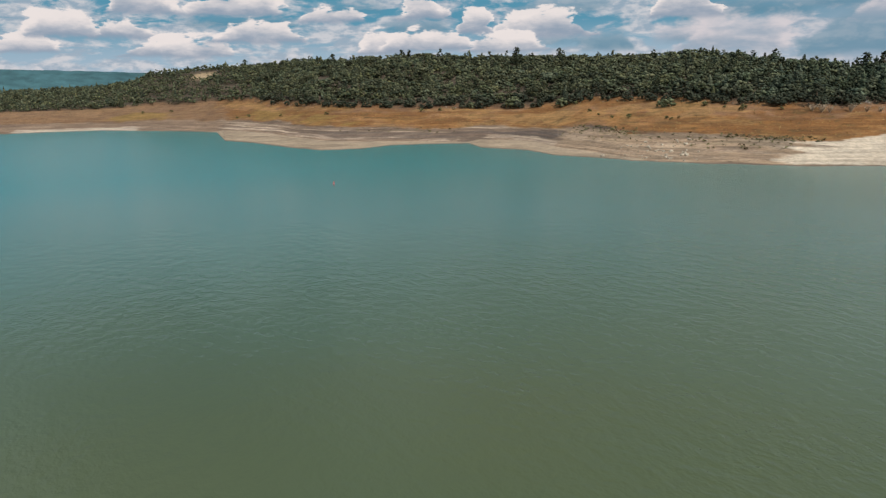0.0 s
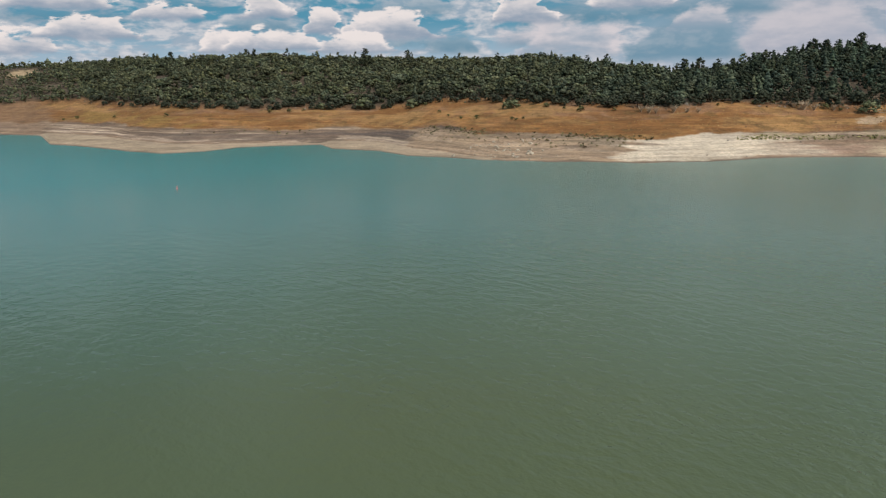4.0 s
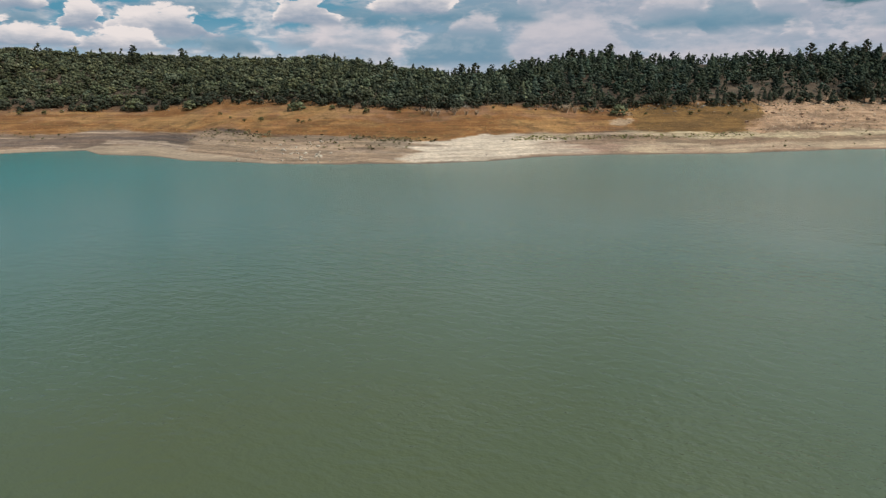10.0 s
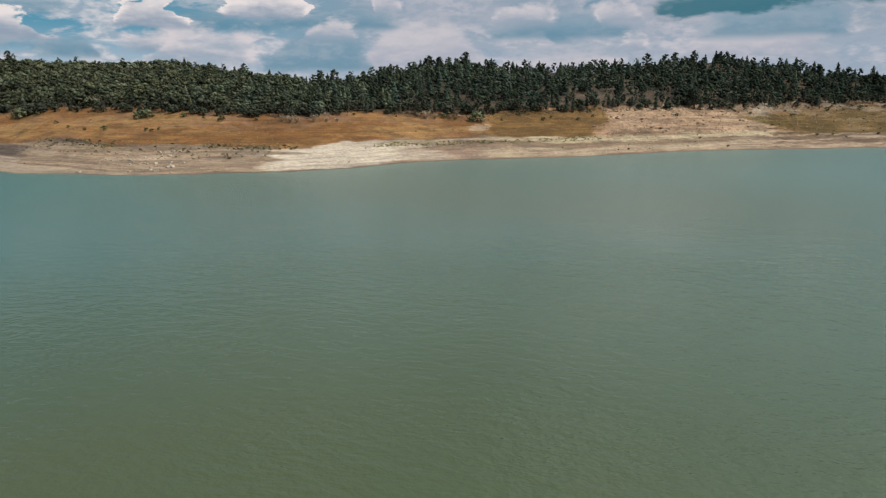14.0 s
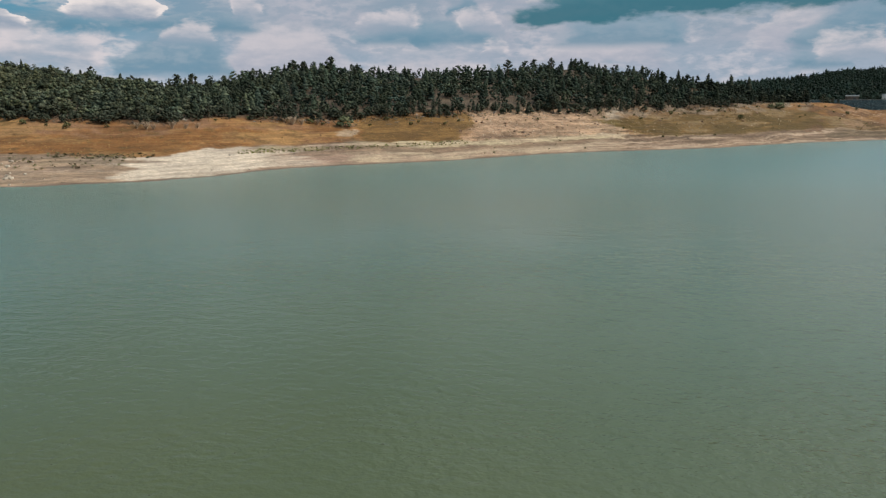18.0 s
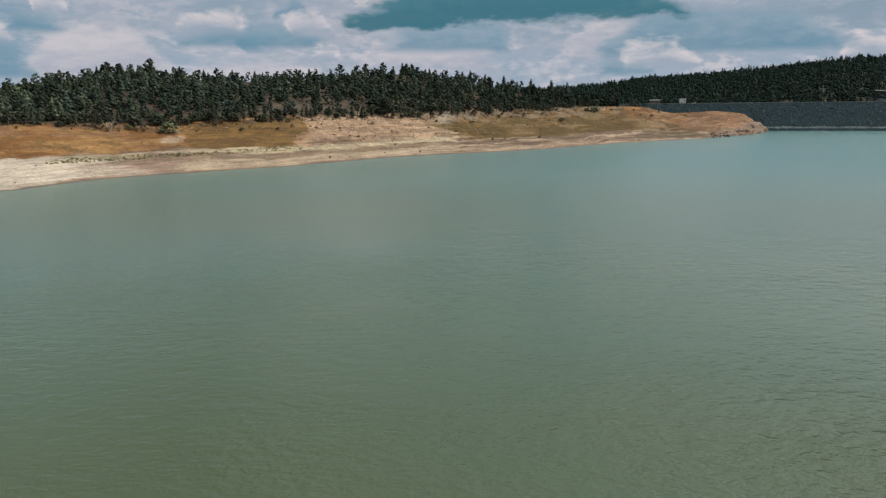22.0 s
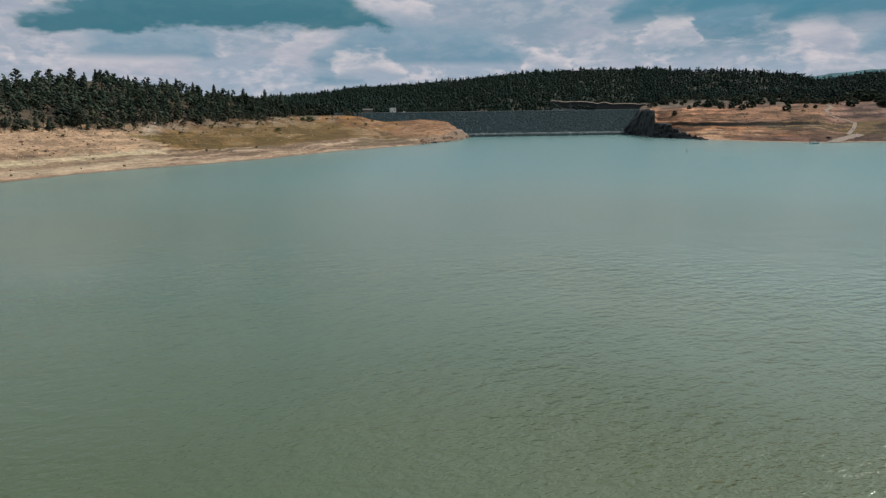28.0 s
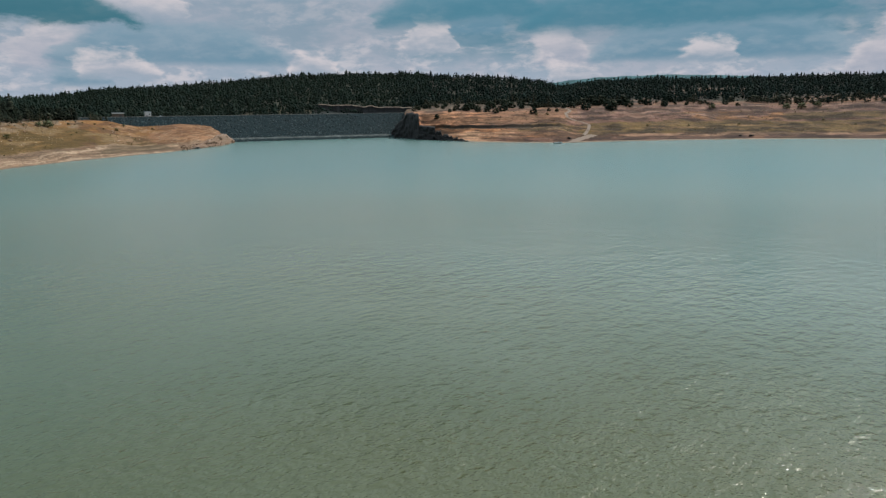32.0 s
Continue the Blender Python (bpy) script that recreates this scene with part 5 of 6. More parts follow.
for b, d, s in ((-0.97, 557, 1.6), (0.56, 554, 1.5), (1.6, 556, 1.1), (23.50, 420, 1.5), (15.27, 434, 1.4), (18.12, 416, 1.0), (19.0, 414, 0.8), (20.79, 433, 1.2), (20.73, 434, 1.3),
                (23.41, 417, 1.4), (18.46, 411, 1.0), (74.29, 603, 1.8), (65.27, 509, 0.8), (-12.0, 640, 1.3), (-14.5, 690, 1.5), (-15.3, 700, 1.0), (-20.0, 830, 1.6), (-22, 860, 1.4),
                (40.57, 433, 1.6), (41.6, 432, 0.9), (45.5, 440, 1.0), (47.2, 449, 1.3), (48.3, 450, 1.6), (49.4, 452, 1.5), (50.6, 458, 1.7), (51.6, 462, 1.5), (52.5, 470, 1.6), (56.2, 495, 1.2),
                (58.0, 505, 1.3), (63.0, 533, 1.3), (68.0, 575, 1.6), (69.4, 590, 1.5), (70.6, 600, 1.7), (72.0, 615, 1.6), (77.0, 690, 1.5), (73.0, 600, 1.0), (79.0, 700, 1.2), (79.9, 715, 1.4), (81, 745, 1.2),
                (33.5, 425, 0.8), (36.0, 432, 1.2), (37.2, 434, 1.0), (26.0, 415, 1.0), (12.3, 470, 1.1), (13.0, 455, 0.8), (14.0, 440, 0.9), (11.2, 505, 1.3), (22.2, 425, 0.9),
                (124, 900, 1.2), (127.5, 930, 1.4), (121, 880, 1.1), (133, 980, 1.3), (135, 960, 1.0), (112.5, 870, 1.6), (113.3, 868, 1.8)):
    if 44 < b < 80:
        b, d, s = b + random.uniform(-0.8, 0.8), d - random.random() * 10 + 6, s * random.uniform(0.5, 1.2)
    set_copy(SHRUB, b, d, None, s)


# dark shrubs among the rubble below the wood and over the point
for i in range(75):
    b = 54 + 30 * random.random()
    near_wood = random.random() < 0.7
    d = float(edge(b)) - (2 + 16 * random.random() if near_wood else 20 + 75 * random.random())
    made = set_copy(SHRUB, b, d, None, 0.35 + 0.65 * random.random() ** 2)
    made["label"], made["group"] = "small dark shrub among pale rubble on the slope", "shrubs among the rubble"


def leafless_kind(h):
    top = tagged(new("leafless_bush"), "leafless grey-tan bush with many bare twigs", "bush", "leafless bushes on the grass")
    r = np.random.default_rng(12)
    for name, count, rad in (("stem", 6, 0.026), ("twig", 90, 0.016)):
        pieces = []
        for _ in range(count):
            a, w, z0 = r.random() * 6.28, (0.25 + 0.35 * r.random()) * h, (0.0 if name == "stem" else 0.25 * h * r.random())
            pieces.append(tube([(0.06 * h * math.cos(a), 0.06 * h * math.sin(a), z0 - 0.1), (0.6 * w * math.cos(a), 0.6 * w * math.sin(a), 0.5 * h), (w * math.cos(a + 0.4), w * math.sin(a + 0.4), h * (0.65 + 0.35 * r.random()))],
                               [rad * h, rad * h * 0.7, rad * h * 0.25], 3))
        v, t = merged(pieces)
        ob = new(name, mesh_of(name, v, t, M_TWIG))
        ob.parent = top
    return top


BARE = leafless_kind(5.0)
settle(BARE, 39.27, 428, 10, 1.1)
for b, d, s in ((39.90, 429, 0.8), (41.15, 432, 0.7), (28.62, 406, 0.9), (29.11, 405, 0.7), (30.39, 407, 0.9), (31.36, 408, 0.6), (28.0, 409, 0.7), (32.2, 409, 0.6), (38.6, 431, 0.6)):
    set_copy(BARE, b, d, None, s)

# ---- rocks ----
def rock_build(c1, c2):
    def build(nt, bsdf):
        f, g = noise_at(nt, 1.5, 6.0, 0.7), noise_at(nt, 6.0, 4.0)
        info = nt.nodes.new("ShaderNodeObjectInfo")
        c = mixed(nt, ranged(nt, f, 0.3, 0.7), c1 + (1,), c2 + (1,))
        c = mixed(nt, 1.0, c, mixed(nt, info.outputs["Random"], (0.75, 0.75, 0.75, 1), (1.15, 1.15, 1.15, 1)), "MULTIPLY")
        nt.links.new(c, bsdf.inputs["Base Color"])
        bsdf.inputs["Roughness"].default_value = 0.9
        bumped(nt, bsdf, g, 0.5, 0.1)
    return build


M_PALE = material("sun-bleached sandstone", rock_build((0.30, 0.235, 0.165), (0.48, 0.395, 0.30)))
M_SAND = material("orange tan sandstone", rock_build((0.17, 0.095, 0.058), (0.37, 0.235, 0.15)))
# dark rock, made near black so its colour holds the cliff's shade
M_DARK = material("dark rock with shade in its colour", rock_build((0.018, 0.018, 0.019), (0.062, 0.050, 0.043)))


def rock_mesh(seed, flat=0.7, blocky=0.0):
    bm = bmesh.new()
    bmesh.ops.create_icosphere(bm, subdivisions=2, radius=1.0)
    for v in bm.verts:
        n1 = noise.noise(v.co * 1.3 + Vector((seed * 5.1, 0, 0))) * 0.45 + noise.noise(v.co * 3.1 + Vector((0, seed * 3.7, 0))) * 0.15
        p = v.co.copy()
        if blocky:
            m = max(abs(p.x), abs(p.y), abs(p.z))
            p = p.lerp(p / m * 0.85, blocky)
        v.co = p * (1 + n1)
        v.co.z *= flat
    me = bpy.data.meshes.new("boulder")
    bm.to_mesh(me)
    bm.free()
    return me


def boulders(name, label, mat, group, spots, flat, blocky):
    meshes = [rock_mesh(k + len(name), flat, blocky) for k in range(4)]
    for me in meshes:
        me.materials.append(mat)
    for b, d, s in spots:
        ob = tagged(new(name, random.choice(meshes)), label, "rock", group)
        p = place(b, d)
        ob.matrix_basis = pose(p.x, p.y, p.z + s * flat * 0.25, random.uniform(-8, 8), random.uniform(-8, 8), random.random() * 360) @ Matrix.Diagonal((s, s * random.uniform(0.7, 1.2), s * random.uniform(0.8, 1.2), 1))


random.seed(8)
boulders("boulder", "sun-bleached whitish boulder lying on the beach", M_PALE, "pale boulders on the beach",
         [(random.gauss(17.6, 1.6), 316 + random.random() ** 0.8 * 46, 0.30 + 0.75 * random.random() ** 2) for _ in range(62)], 0.75, 0.2)
boulders("boulder", "small dark stone lying on the shore", M_DARK, "dark stones on the shore",
         [(b, float(shore_at(np.array(b))) + 4 + random.random() ** 2 * 60, 0.15 + 0.3 * random.random() ** 2) for b in [random.uniform(10, 80) for _ in range(60)]], 0.7, 0.2)
boulders("sandstone_block", "pale orange sandstone block at the tip of the point", M_SAND, "sandstone blocks on the point",
         [(b, float(along(SHORE, b)) - 4 + random.random() ** 1.5 * 22, 0.8 + 1.8 * random.random() ** 2) for b in [random.uniform(84.9, 88.6) for _ in range(110)]], 0.7, 0.85)
boulders("sandstone_block", "dark sandstone block at the waterline of the point", M_DARK, "dark blocks on the point",
         [(85.75, 706, 2.2), (85.95, 711, 2.6), (86.1, 715, 1.8), (85.6, 702, 1.3)], 0.7, 0.7)
boulders("boulder", "tan boulder on the rocky upper slope", M_SAND, "tan boulders on the slope",
         [(b, float(edge(b)) - random.random() ** 0.7 * 55, 0.4 + 0.9 * random.random() ** 2) for b in [random.uniform(52, 76) for _ in range(60)]], 0.65, 0.4)
boulders("boulder", "dark and rusty boulder at the waterline", M_DARK, "boulders on the far shore", [(127.67, 870, 1.5), (128.36, 874, 2.2), (128.5, 876, 1.4)], 0.7, 0.3)


def build_tip():
    """The stepped sandstone edge at the tip of the point."""
    top = tagged(new("rock_ledge"), "stepped pale orange sandstone ledge at the tip of the point", "cliff")
    nu, nv = 140, 27
    b = np.linspace(85.6, 88.75, nu)[None, :].repeat(nv, 0)
    v = np.linspace(-0.1, 1, nv)[:, None].repeat(nu, 1)
    full = np.interp(b, (85.6, 86.6, 87.5, 88.0, 88.35, 88.75), (1.5, 5, 10, 11, 7, 1.0)) * (0.85 + 0.25 * value_noise(b * 5, b * 0, 87))
    d = along(SHORE, b) - 3
    z = full * v
    block = np.floor(value_noise(b * 5 + np.floor(v * 5) * 3.7, np.floor(v * 5) * 1.3, 89) * 4) * 1.0
    d = d + z * 0.5 + np.floor(v * 5) * 1.8 - block * 1.7 + (fractal(b * 8, v * 6, 85, 2) - 0.5) * 0.9 + smooth(v, 0.93, 1.0) * 20
    x, y = d * np.sin(np.radians(b)), d * np.cos(np.radians(b))
    i, j = np.meshgrid(np.arange(nv - 1), np.arange(nu - 1), indexing="ij")
    q = np.stack([i * nu + j, i * nu + j + 1, (i + 1) * nu + j + 1, (i + 1) * nu + j], -1).reshape(-1, 4)
    face = new("rock_face", sheet("rock_face", np.stack([x, y, z], -1).reshape(-1, 3), q[:, ::-1], M_SAND))
    face.parent = top


build_tip()


def build_cliff():
    """The dark rock face beside the dam: broken courses of blocky sandstone, falling away along the shore."""
    top = tagged(new("rock_cliff"), "dark shaded sandstone cliff between dam and plateau", "cliff")
    nu, nv = 130, 20
    b = np.linspace(100.7, 106.8, nu)[None, :].repeat(nv, 0)
    v = np.linspace(-0.08, 1, nv)[:, None].repeat(nu, 1)
    full = np.interp(b, (100.7, 101.2, 101.3, 101.9, 102.1, 103.1, 103.16, 104.4, 104.9, 106.0, 106.8), (3, 12, 16, 25, 31, 31.5, 16.5, 15, 7, 4, 1.2)) * np.where(b < 104.4, 0.97 + 0.06 * value_noise(b * 6, b * 0, 81), 0.55 + 0.9 * value_noise(b * 7, b * 0, 81))
    d = np.interp(b, (100.7, 102.0, 103.2, 106.8), (950, 905, 853, 785))
    z = full * v
    block = np.floor(value_noise(b * 5 + np.floor(v * 6) * 3.7, np.floor(v * 6) * 1.3, 83) * 4) * 1.9
    d = d + z * 0.16 + np.floor(v * 6) * 1.0 - block + (fractal(b * 12, v * 9, 85, 2) - 0.5) * 1.2
    d = d + smooth(v, 0.96, 1.0) * 14
    x, y = d * np.sin(np.radians(b)), d * np.cos(np.radians(b))
    i, j = np.meshgrid(np.arange(nv - 1), np.arange(nu - 1), indexing="ij")
    q = np.stack([i * nu + j, i * nu + j + 1, (i + 1) * nu + j + 1, (i + 1) * nu + j], -1).reshape(-1, 4)
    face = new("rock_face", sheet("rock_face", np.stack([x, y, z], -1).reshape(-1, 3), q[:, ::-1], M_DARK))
    face.parent = top
    r = random.Random(4)
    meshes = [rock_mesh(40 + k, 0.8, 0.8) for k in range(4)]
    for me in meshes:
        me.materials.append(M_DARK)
    for i in range(40):
        b = r.uniform(101.6, 107.0)
        d = float(np.interp(b, (100.7, 102.0, 103.2, 106.8), (950, 905, 853, 785))) - r.random() * 5
        s = r.uniform(0.8, 2.2)
        ob = new("rock", r.choice(meshes))
        ob.parent = top
        ob.matrix_basis = pose(d * math.sin(radians(b)), d * math.cos(radians(b)), r.uniform(-0.3, 0.6), r.uniform(-6, 6), r.uniform(-6, 6), r.random() * 360) @ Matrix.Diagonal((s, s, s, 1))


build_cliff()


M_TRACK = plain("bare dusty soil", (0.17, 0.125, 0.095), 0.95, 0.0, 0.5, 0.12)


def build_shelf():
    """A low dark rock step with a pale bare top in the wood behind the dam."""
    top = tagged(new("rock_shelf"), "low dark rock step with a pale bare top behind the dam", "cliff")
    nu = 150
    b = np.linspace(95.1, 102.6, nu)
    d = np.interp(b, (95.1, 102.6), (1062, 1022)) + (fractal(b * 1.2, b * 0, 121, 3) - 0.5) * 14
    lip = up_at(d, np.interp(b, (95.1, 99, 102.6), (0.60, 0.46, 0.32))) + (fractal(b * 1.6, b * 0, 123, 4) - 0.5) * 3.4
    for name, rows, mat in (("rock_face", ((-2.5, -13.0), (-0.8, -5.0), (0.6, -4.0), (0.0, 0.0)), M_DARK), ("bare_top", ((0.0, 0.02), (5.0, 0.5), (12.0, 1.1), (20.0, 0.4)), M_TRACK)):
        v = [np.stack([(d + o) * np.sin(np.radians(b)), (d + o) * np.cos(np.radians(b)), lip + z], -1) for o, z in rows]
        k, j = np.meshgrid(np.arange(3), np.arange(nu - 1), indexing="ij")
        q = np.stack([k * nu + j, k * nu + j + 1, (k + 1) * nu + j + 1, (k + 1) * nu + j], -1).reshape(-1, 4)
        ob = new(name, sheet(name, np.concatenate(v), q[:, ::-1], mat))
        ob.parent = top


build_shelf()


def build_log():
    top = tagged(new("driftwood_log"), "bleached fallen log lying along the forest edge", "log", "fallen logs along the forest edge")
    v, t = tube([(-3, 0, 0.25), (0, 0.15, 0.3), (3.2, 0, 0.25)], [0.30, 0.25, 0.14], 7)
    for name, vt in (("trunk", (v, t)), ("branch", merged([tube([(1, 0, 0.3), (1.8, 1.1, 0.9)], [0.1, 0.03], 4), tube([(-0.4, 0, 0.3), (0.2, -0.9, 0.7)], [0.1, 0.03], 4)]))):
        ob = new(name, mesh_of(name, vt[0], vt[1], M_LOG))
        ob.parent = top
    return top


M_LOG = plain("weathered driftwood", (0.26, 0.21, 0.165), 0.9, 0.0, 0.3, 4.0)
LOG = build_log()
settle(LOG, 56.0, 497, 30, 0.6)
for i in range(85):
    b = 43 + 34 * random.random()
    set_copy(LOG, b, float(edge(b)) - random.random() * 16, random.random() * 360, 0.35 + 0.55 * random.random() ** 2, 0.0)

# tufts of grass and low scrub, too many to count
def tufts(name, label, mat, spots, size, tints):
    vs, cs = [], []
    r = np.random.default_rng(len(spots))
    for b, d in spots:
        p = place(b, d)
        s = size * (0.5 + r.random())
        for _ in range(3):
            q = (r.random((3, 3)) - 0.5) * (s * 1.6, s * 1.6, s)
            q[:, 2] += s * 0.4
            vs.append(q + (p.x, p.y, p.z))
        cs.append(np.broadcast_to(np.array(tints[r.integers(len(tints))]), (9, 3)))
    v = np.concatenate(vs)
    me = sheet(name, v, np.arange(len(v)).reshape(-1, 3), mat, np.concatenate(cs), "tint")
    return tagged(new(name, me), label, "grass", kind="stuff")


def tuft_build(nt, bsdf):
    at = nt.nodes.new("ShaderNodeVertexColor")
    at.layer_name = "tint"
    geo = nt.nodes.new("ShaderNodeNewGeometry")
    c = mixed(nt, 1.0, at.outputs["Color"], mixed(nt, geo.outputs["Random Per Island"], (0.7, 0.7, 0.7, 1), (1.25, 1.25, 1.25, 1)), "MULTIPLY")
    nt.links.new(c, bsdf.inputs["Base Color"])
    bsdf.inputs["Roughness"].default_value = 0.95


M_TUFT = material("dry grass and scrub", tuft_build)
rr = random.Random(21)


def between(count, b0, b1, s0, s1):
    out = []
    for _ in range(count):
        b, s = rr.uniform(b0, b1), rr.uniform(s0, s1)
        w, e1 = float(shore_at(np.array(b))) + 3 + float(along(FLAT, b)), float(edge(b))
        out.append((b, w + (e1 - w) * s))
    return out


tufts("dry_grass", "tufts of dry golden grass on the upper shore", M_TUFT, between(4200, -14, 53, 0.45, 1.05), 0.38, [(0.34, 0.20, 0.07), (0.28, 0.165, 0.065), (0.42, 0.28, 0.11), (0.24, 0.165, 0.065)])
tufts("shore_scrub", "band of low yellow-green scrub above the sand", M_TUFT, between(420, 35, 53, 0.31, 0.40), 0.8, [(0.20, 0.19, 0.06), (0.14, 0.13, 0.045), (0.27, 0.23, 0.09)])
tufts("shore_scrub", "scattered dark scrub on the layered beach", M_TUFT, between(150, 22, 29, 0.36, 0.44) + between(110, 11, 16, 0.36, 0.47) + between(60, -8, 2, 0.25, 0.4) + between(160, 10, 27, 0.2, 0.42), 0.95, [(0.10, 0.085, 0.035), (0.15, 0.12, 0.05)])
tufts("shore_scrub", "low olive scrub on the bare slope and point", M_TUFT, between(700, 53, 86, 0.3, 1.0), 0.55, [(0.16, 0.13, 0.05), (0.22, 0.17, 0.07), (0.12, 0.10, 0.04)])
tufts("edge_brush", "grey-brown brush and debris along the forest edge", M_TUFT, between(900, 36, 78, 0.93, 1.05) + between(350, -14, 36, 0.96, 1.05), 0.9, [(0.16, 0.13, 0.10), (0.10, 0.085, 0.05), (0.30, 0.25, 0.20), (0.13, 0.12, 0.06)])
stones = tufts("slope_stones", "scattered pale stones on the rocky bare slope", M_TUFT, between(1500, 53, 77, 0.42, 1.02) + between(500, 80, 88, 0.3, 1.0), 0.5, [(0.55, 0.43, 0.31), (0.44, 0.32, 0.22), (0.60, 0.50, 0.38), (0.20, 0.14, 0.09)])
stones["category"] = "stones"
tufts("plateau_scrub", "low olive scrub on the orange plateau", M_TUFT, between(900, 105, 143, 0.2, 1.1), 1.0, [(0.15, 0.11, 0.05), (0.24, 0.17, 0.08), (0.11, 0.09, 0.045)])

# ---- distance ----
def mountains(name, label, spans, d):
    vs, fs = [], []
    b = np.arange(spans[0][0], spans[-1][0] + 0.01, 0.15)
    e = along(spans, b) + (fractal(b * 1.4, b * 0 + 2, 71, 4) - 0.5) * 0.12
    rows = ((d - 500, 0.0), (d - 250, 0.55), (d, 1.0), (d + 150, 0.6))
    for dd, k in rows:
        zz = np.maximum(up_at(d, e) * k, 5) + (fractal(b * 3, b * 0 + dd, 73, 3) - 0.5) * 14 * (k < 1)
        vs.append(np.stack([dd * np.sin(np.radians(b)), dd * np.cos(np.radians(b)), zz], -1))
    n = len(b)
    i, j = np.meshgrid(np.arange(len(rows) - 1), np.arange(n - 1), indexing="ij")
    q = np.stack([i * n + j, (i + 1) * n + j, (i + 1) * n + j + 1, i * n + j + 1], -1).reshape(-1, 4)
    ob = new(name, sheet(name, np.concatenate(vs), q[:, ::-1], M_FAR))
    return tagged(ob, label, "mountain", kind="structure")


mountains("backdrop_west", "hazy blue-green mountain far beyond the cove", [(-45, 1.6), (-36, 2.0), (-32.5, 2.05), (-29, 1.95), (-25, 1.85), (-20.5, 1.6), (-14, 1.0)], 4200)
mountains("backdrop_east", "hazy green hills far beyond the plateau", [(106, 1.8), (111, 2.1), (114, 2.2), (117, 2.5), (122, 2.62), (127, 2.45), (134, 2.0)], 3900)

# ---- man-made things ----
M_CONC = plain("weathered concrete", (0.72, 0.71, 0.68), 0.85, 0.0, 0.12, 1.5)
M_ROOF = plain("grey sheet metal", (0.42, 0.45, 0.46), 0.5, 0.4, 0.1, 2.0)
M_DOOR = plain("dark steel door", (0.06, 0.07, 0.07), 0.5, 0.3, 0.1, 2.0)
M_WHITE = plain("white gelcoat paint", (0.78, 0.78, 0.76), 0.35, 0.0, 0.05, 1.0)
M_BLACK = plain("black rubber and plastic", (0.02, 0.02, 0.022), 0.7, 0.0, 0.2, 3.0)
M_RED = plain("faded red buoy paint", (0.50, 0.10, 0.09), 0.5, 0.0, 0.12, 4.0)
M_ROAD = plain("pale dusty gravel track", (0.27, 0.20, 0.155), 0.95, 0.0, 0.18, 0.5)
M_GLASS = plain("tinted window glass", (0.03, 0.04, 0.045), 0.08, 0.0, 0.1, 1.0)


def box_bm(size, at, bevel=0.04):
    bm = bmesh.new()
    bmesh.ops.create_cube(bm, size=1.0)
    bmesh.ops.scale(bm, vec=size, verts=bm.verts)
    bmesh.ops.bevel(bm, geom=bm.edges[:], offset=bevel, segments=2, affect="EDGES")
    bmesh.ops.translate(bm, vec=at, verts=bm.verts)
    return bm


def lathe_bm(profile, sides=14):
    bm = bmesh.new()
    rings = []
    for r, z in profile:
        rings.append([bm.verts.new((r * math.cos(6.2832 * k / sides), r * math.sin(6.2832 * k / sides), z)) for k in range(sides)])
    for a, b in zip(rings, rings[1:]):
        for k in range(sides):
            bm.faces.new((a[k], a[(k + 1) % sides], b[(k + 1) % sides], b[k]))
    bm.faces.new(rings[0][::-1])
    bm.faces.new(rings[-1])
    return bm


def build_hut():
    hut = tagged(new("gate_house"), "small pale concrete gate house on the dam crest", "building")
    part("wall", box_bm((7.0, 5.5, 6.6), (0, 0, 3.3), 0.08), M_CONC, hut)
    part("roof", box_bm((7.8, 6.3, 0.4), (0, 0, 6.8), 0.08), M_ROOF, hut, "grey metal roof slab")
    door = part("door", box_bm((1.2, 0.12, 2.3), (-1.6, -2.8, 1.2), 0.02), M_DOOR, hut, "dark steel door")
    part("handle", box_bm((0.08, 0.1, 0.2), (-1.2, -2.9, 1.2), 0.02), M_ROOF, door)
    window = part("window", box_bm((1.4, 0.12, 1.2), (1.6, -2.8, 4.0), 0.02), M_GLASS, hut, "dark window pane")
    part("window_frame", box_bm((1.6, 0.1, 0.12), (1.6, -2.8, 3.35), 0.02), M_ROOF, window)
    hut.matrix_basis = pose(936 * math.sin(radians(82.7)), 936 * math.cos(radians(82.7)), CREST - 1.0 - DIP * 0.9, 0, 0, -70)


def vehicle(name, label, paint, m):
    car = tagged(new(name), label, "truck")
    part("body", box_bm((5.2, 1.95, 0.75), (0, 0, 0.78), 0.12), paint, car)
    part("cab", box_bm((2.2, 1.75, 0.75), (0.35, 0, 1.5), 0.22), paint, car)
    part("windshield", box_bm((0.06, 1.5, 0.5), (1.44, 0, 1.52), 0.02), M_GLASS, car)
    part("bumper", box_bm((0.2, 1.8, 0.25), (2.65, 0, 0.55), 0.05), M_BLACK, car)
    for sx in (-1.65, 1.65):
        for sy in (-0.9, 0.9):
            wheel = tagged(new("wheel"))
            wheel.parent = car
            bm = lathe_bm([(0.22, -0.13), (0.36, -0.12), (0.39, -0.05), (0.39, 0.05), (0.36, 0.12), (0.22, 0.13)])
            tyre = part("tyre", bm, M_BLACK, wheel)
            rim = part("rim", lathe_bm([(0.05, -0.14), (0.21, -0.14), (0.21, 0.14), (0.05, 0.14)]), M_ROOF, wheel)
            wheel.matrix_basis = pose(sx, sy, 0.39, 90, 0, 0)
    car.matrix_basis = m
    return car


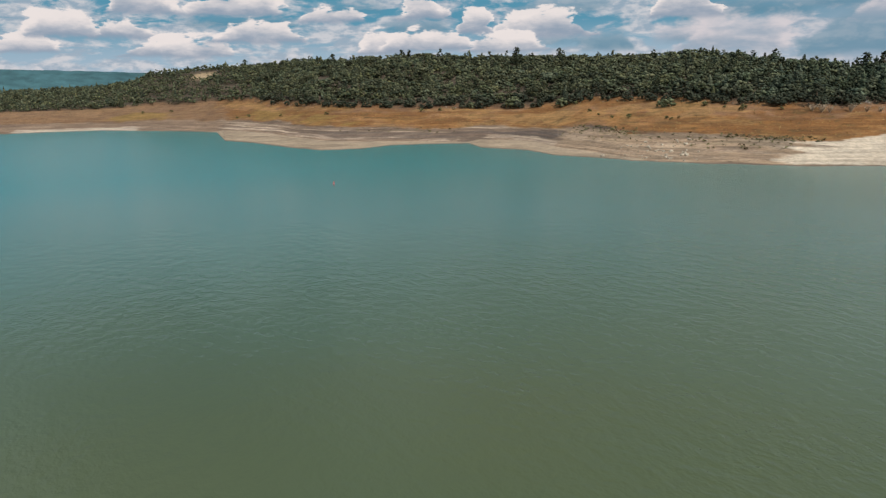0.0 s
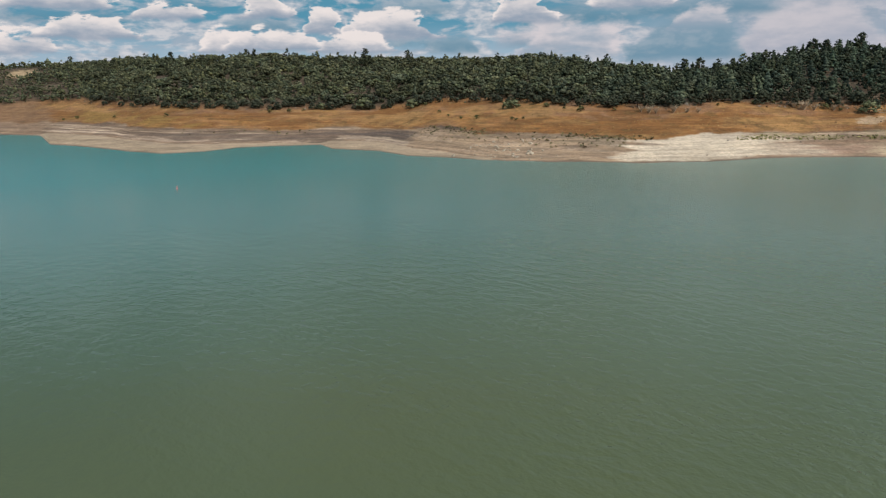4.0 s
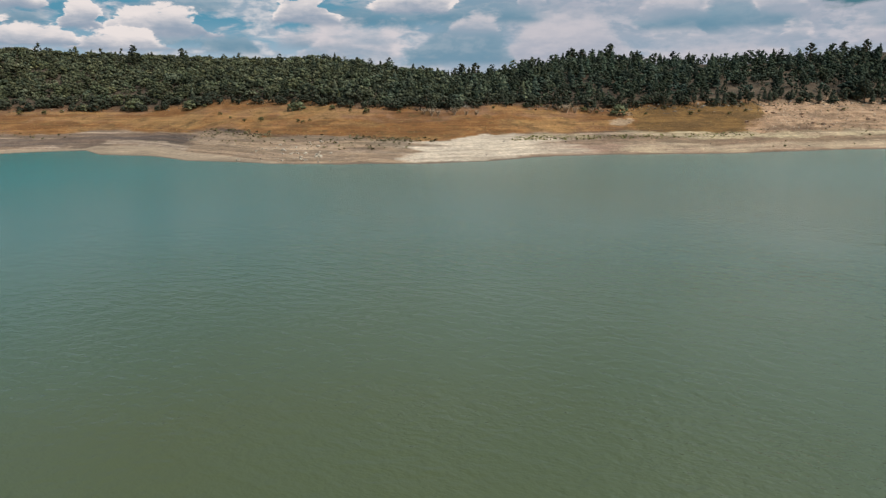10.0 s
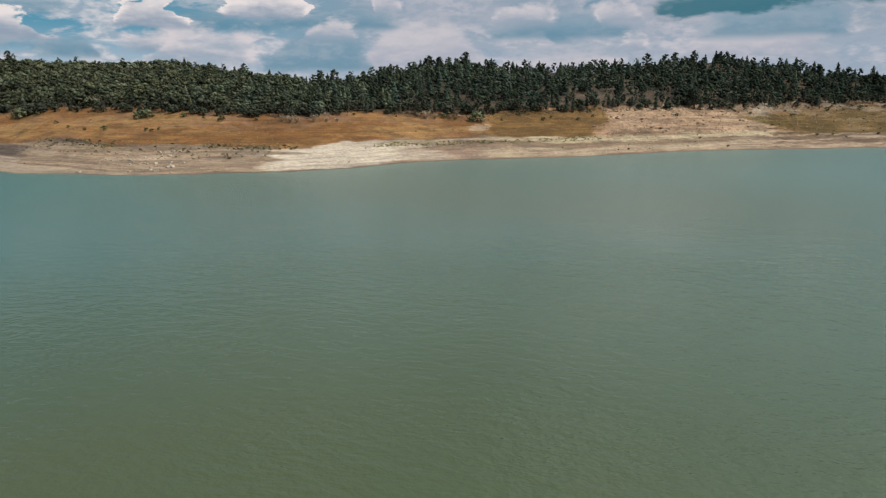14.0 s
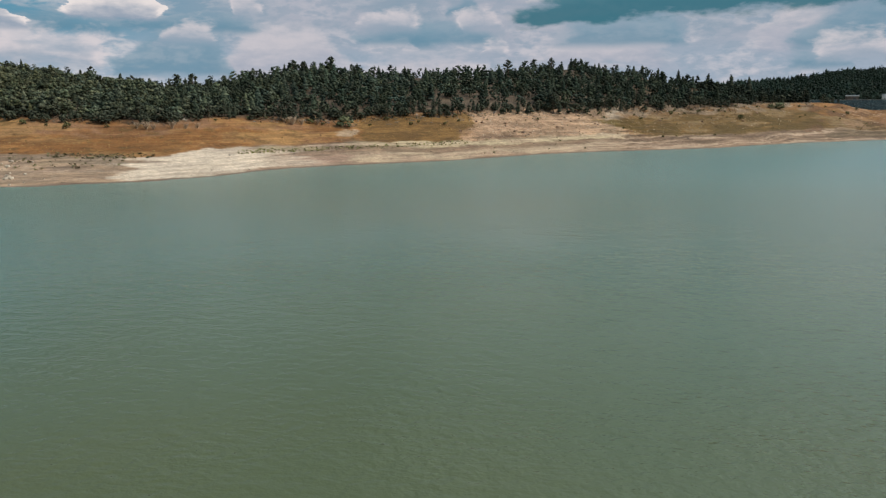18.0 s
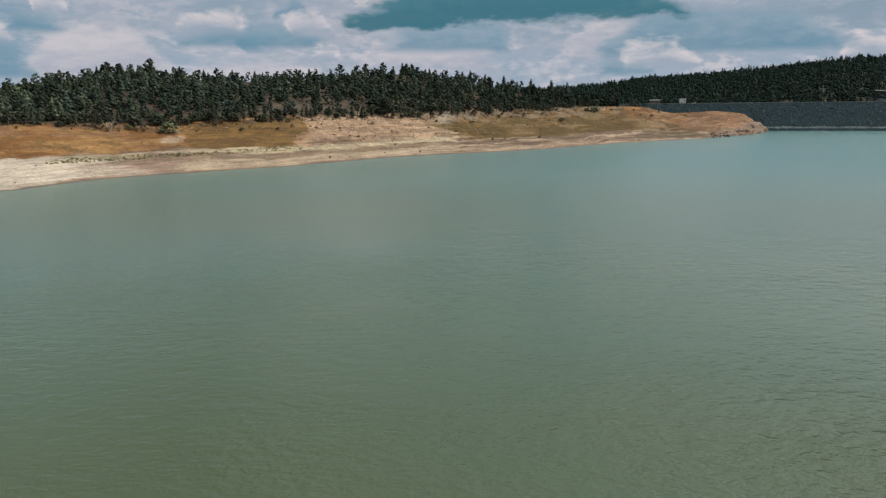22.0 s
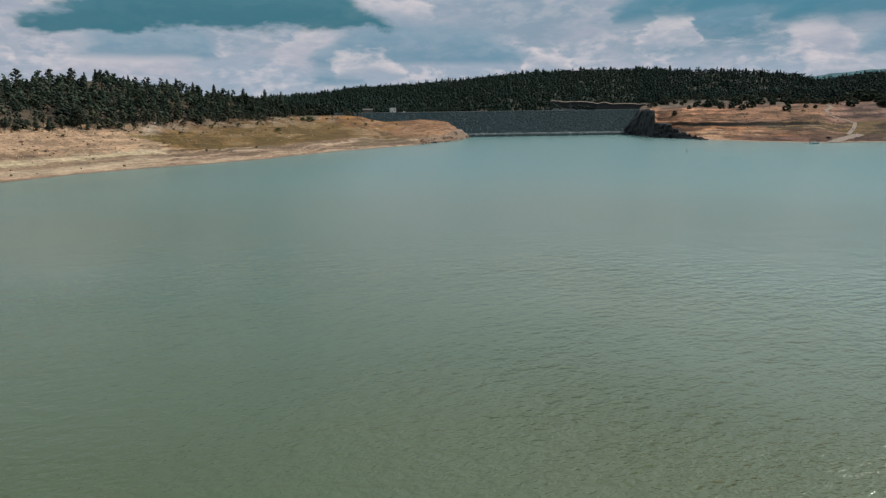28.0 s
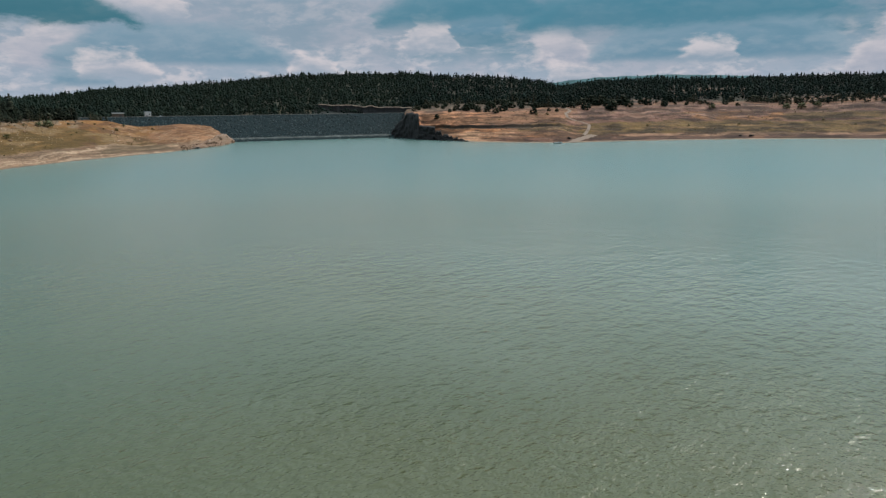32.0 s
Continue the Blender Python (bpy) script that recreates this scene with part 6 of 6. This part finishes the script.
def build_shed():
    shed = tagged(new("storage_shed"), "long low shed with a pale metal roof behind the dam", "building")
    part("wall", box_bm((12.5, 5.0, 4.6), (0, 0, 2.3), 0.06), M_TRACK, shed, "dusty tan wall")
    part("roof", box_bm((13.4, 6.0, 1.2), (0, 0, 5.2), 0.12), M_CONC, shed, "pale metal roof")
    part("door", box_bm((2.6, 0.12, 2.6), (2.4, -2.5, 1.4), 0.03), M_DOOR, shed, "dark roller door")
    d = float(dam_line(80.7)) + 15
    shed.matrix_basis = pose(d * math.sin(radians(80.7)), d * math.cos(radians(80.7)), 28.6, 0, 0, -78)


build_shed()
build_hut()
vehicle("pickup_truck", "white pickup truck parked on the dam crest", M_WHITE, pose(938 * math.sin(radians(83.56)), 938 * math.cos(radians(83.56)), CREST - 0.7 - DIP * 0.85, 0, 0, -74))
p = place(115.05, 764)
vehicle("pickup_truck", "dark pickup truck parked beside the boat ramp", M_BLACK, pose(p.x, p.y, p.z - 0.05, 0, 0, 20))


def hull_bm():
    bm = bmesh.new()
    rings = []
    for x, w, keel in ((-3.6, 1.15, -0.30), (-1.5, 1.25, -0.38), (1.0, 1.2, -0.36), (2.8, 0.75, -0.22), (3.9, 0.05, 0.25)):
        rings.append([bm.verts.new((x, y * w, z)) for y, z in ((-1, 0.75 + max(0, x) * 0.06), (-0.92, 0.1), (0, keel), (0.92, 0.1), (1, 0.75 + max(0, x) * 0.06))])
    for a, b in zip(rings, rings[1:]):
        for k in range(4):
            bm.faces.new((a[k], a[k + 1], b[k + 1], b[k]))
        bm.faces.new((a[4], a[0], b[0], b[4]))
    bm.faces.new(rings[0])
    bmesh.ops.recalc_face_normals(bm, faces=bm.faces[:])
    return bm


def build_boat():
    boat = tagged(new("motor_boat"), "white motor boat floating at the foot of the ramp", "boat")
    part("hull", hull_bm(), M_WHITE, boat)
    part("seat", box_bm((0.6, 1.6, 0.35), (-1.4, 0, 0.9), 0.08), M_WHITE, boat)
    part("console", box_bm((0.7, 0.9, 0.7), (0.4, 0, 1.05), 0.08), M_WHITE, boat)
    part("windshield", box_bm((0.06, 1.4, 0.3), (0.9, 0, 1.5), 0.02), M_GLASS, boat)
    part("outboard_motor", box_bm((0.5, 0.4, 1.1), (-3.8, 0, 0.7), 0.12), M_BLACK, boat, "black outboard motor")
    boat.matrix_basis = pose(722 * math.sin(radians(114.17)), 722 * math.cos(radians(114.17)), 0.4, 0, 0, -118) @ Matrix.Diagonal((1.1, 1.1, 1.15, 1))


build_boat()


def build_buoy(label, paint, b, d, s):
    buoy = tagged(new("buoy"), label, "buoy")
    part("float", lathe_bm([(0.12, -0.45), (0.42, -0.3), (0.50, 0.0), (0.44, 0.25), (0.20, 0.42)]), paint, buoy)
    part("mast", lathe_bm([(0.18, 0.38), (0.17, 1.0), (0.10, 1.1)]), paint, buoy)
    part("top_mark", lathe_bm([(0.04, 1.08), (0.16, 1.2), (0.16, 1.4), (0.04, 1.5)]), paint, buoy)
    buoy.matrix_basis = pose(d * math.sin(radians(b)), d * math.cos(radians(b)), 0, 0, 2, 0) @ Matrix.Diagonal((s, s, s, 1))


build_buoy("red marker buoy floating on the lake", M_RED, -8.23, 254, 0.75)
build_buoy("dark marker buoy floating off the point", M_BLACK, 88.93, 662, 1.0)
build_buoy("dark marker buoy floating before the ramp", M_BLACK, 105.47, 561, 1.3)


def draped(name, label, category, line, width, mat, lift=0.3, kind="structure", steps=12):
    """A strip of road laid on the ground along bearings and distances."""
    pts = [Vector((d * math.sin(radians(b)), d * math.cos(radians(b)))) for b, d in line]
    fine = [pts[0].lerp(pts[0], 0)]
    for p, q in zip(pts, pts[1:]):
        fine += [p.lerp(q, (k + 1) / steps) for k in range(steps)]
    vs, n = [], 5
    for i, p in enumerate(fine):
        way = (fine[min(i + 3, len(fine) - 1)] - fine[max(i - 3, 0)]).normalized()
        side = Vector((-way.y, way.x))
        for k in range(n):
            q = p + side * width * (k / (n - 1) - 0.5)
            b, d = math.degrees(math.atan2(q.x, q.y)), q.length
            vs.append((q.x, q.y, float(height(b, d)) + lift))
    i, j = np.meshgrid(np.arange(len(fine) - 1), np.arange(n - 1), indexing="ij")
    q = np.stack([i * n + j, i * n + j + 1, (i + 1) * n + j + 1, (i + 1) * n + j], -1).reshape(-1, 4)
    return tagged(new(name, sheet(name, vs, q, mat)), label, category, kind=kind)


draped("road", "pale dusty gravel track winding up from the ramp", "road", [(116.2, 795), (116.55, 830), (116.6, 853), (115.9, 862), (114.9, 868), (114.75, 885), (115.1, 903), (114.5, 930), (113.7, 960)], 3.6, M_ROAD)
draped("pavement_ramp", "pale sandy boat ramp running into the water", "ramp", [(115.2, 748), (116.0, 775), (117.0, 806)], 8.0, M_ROAD, 0.4)
draped("road", "pale far road along the foot of the wooded plateau", "road", [(129, 1120), (131, 1130), (135.5, 1120)], 9.0, M_ROAD, 1.2)
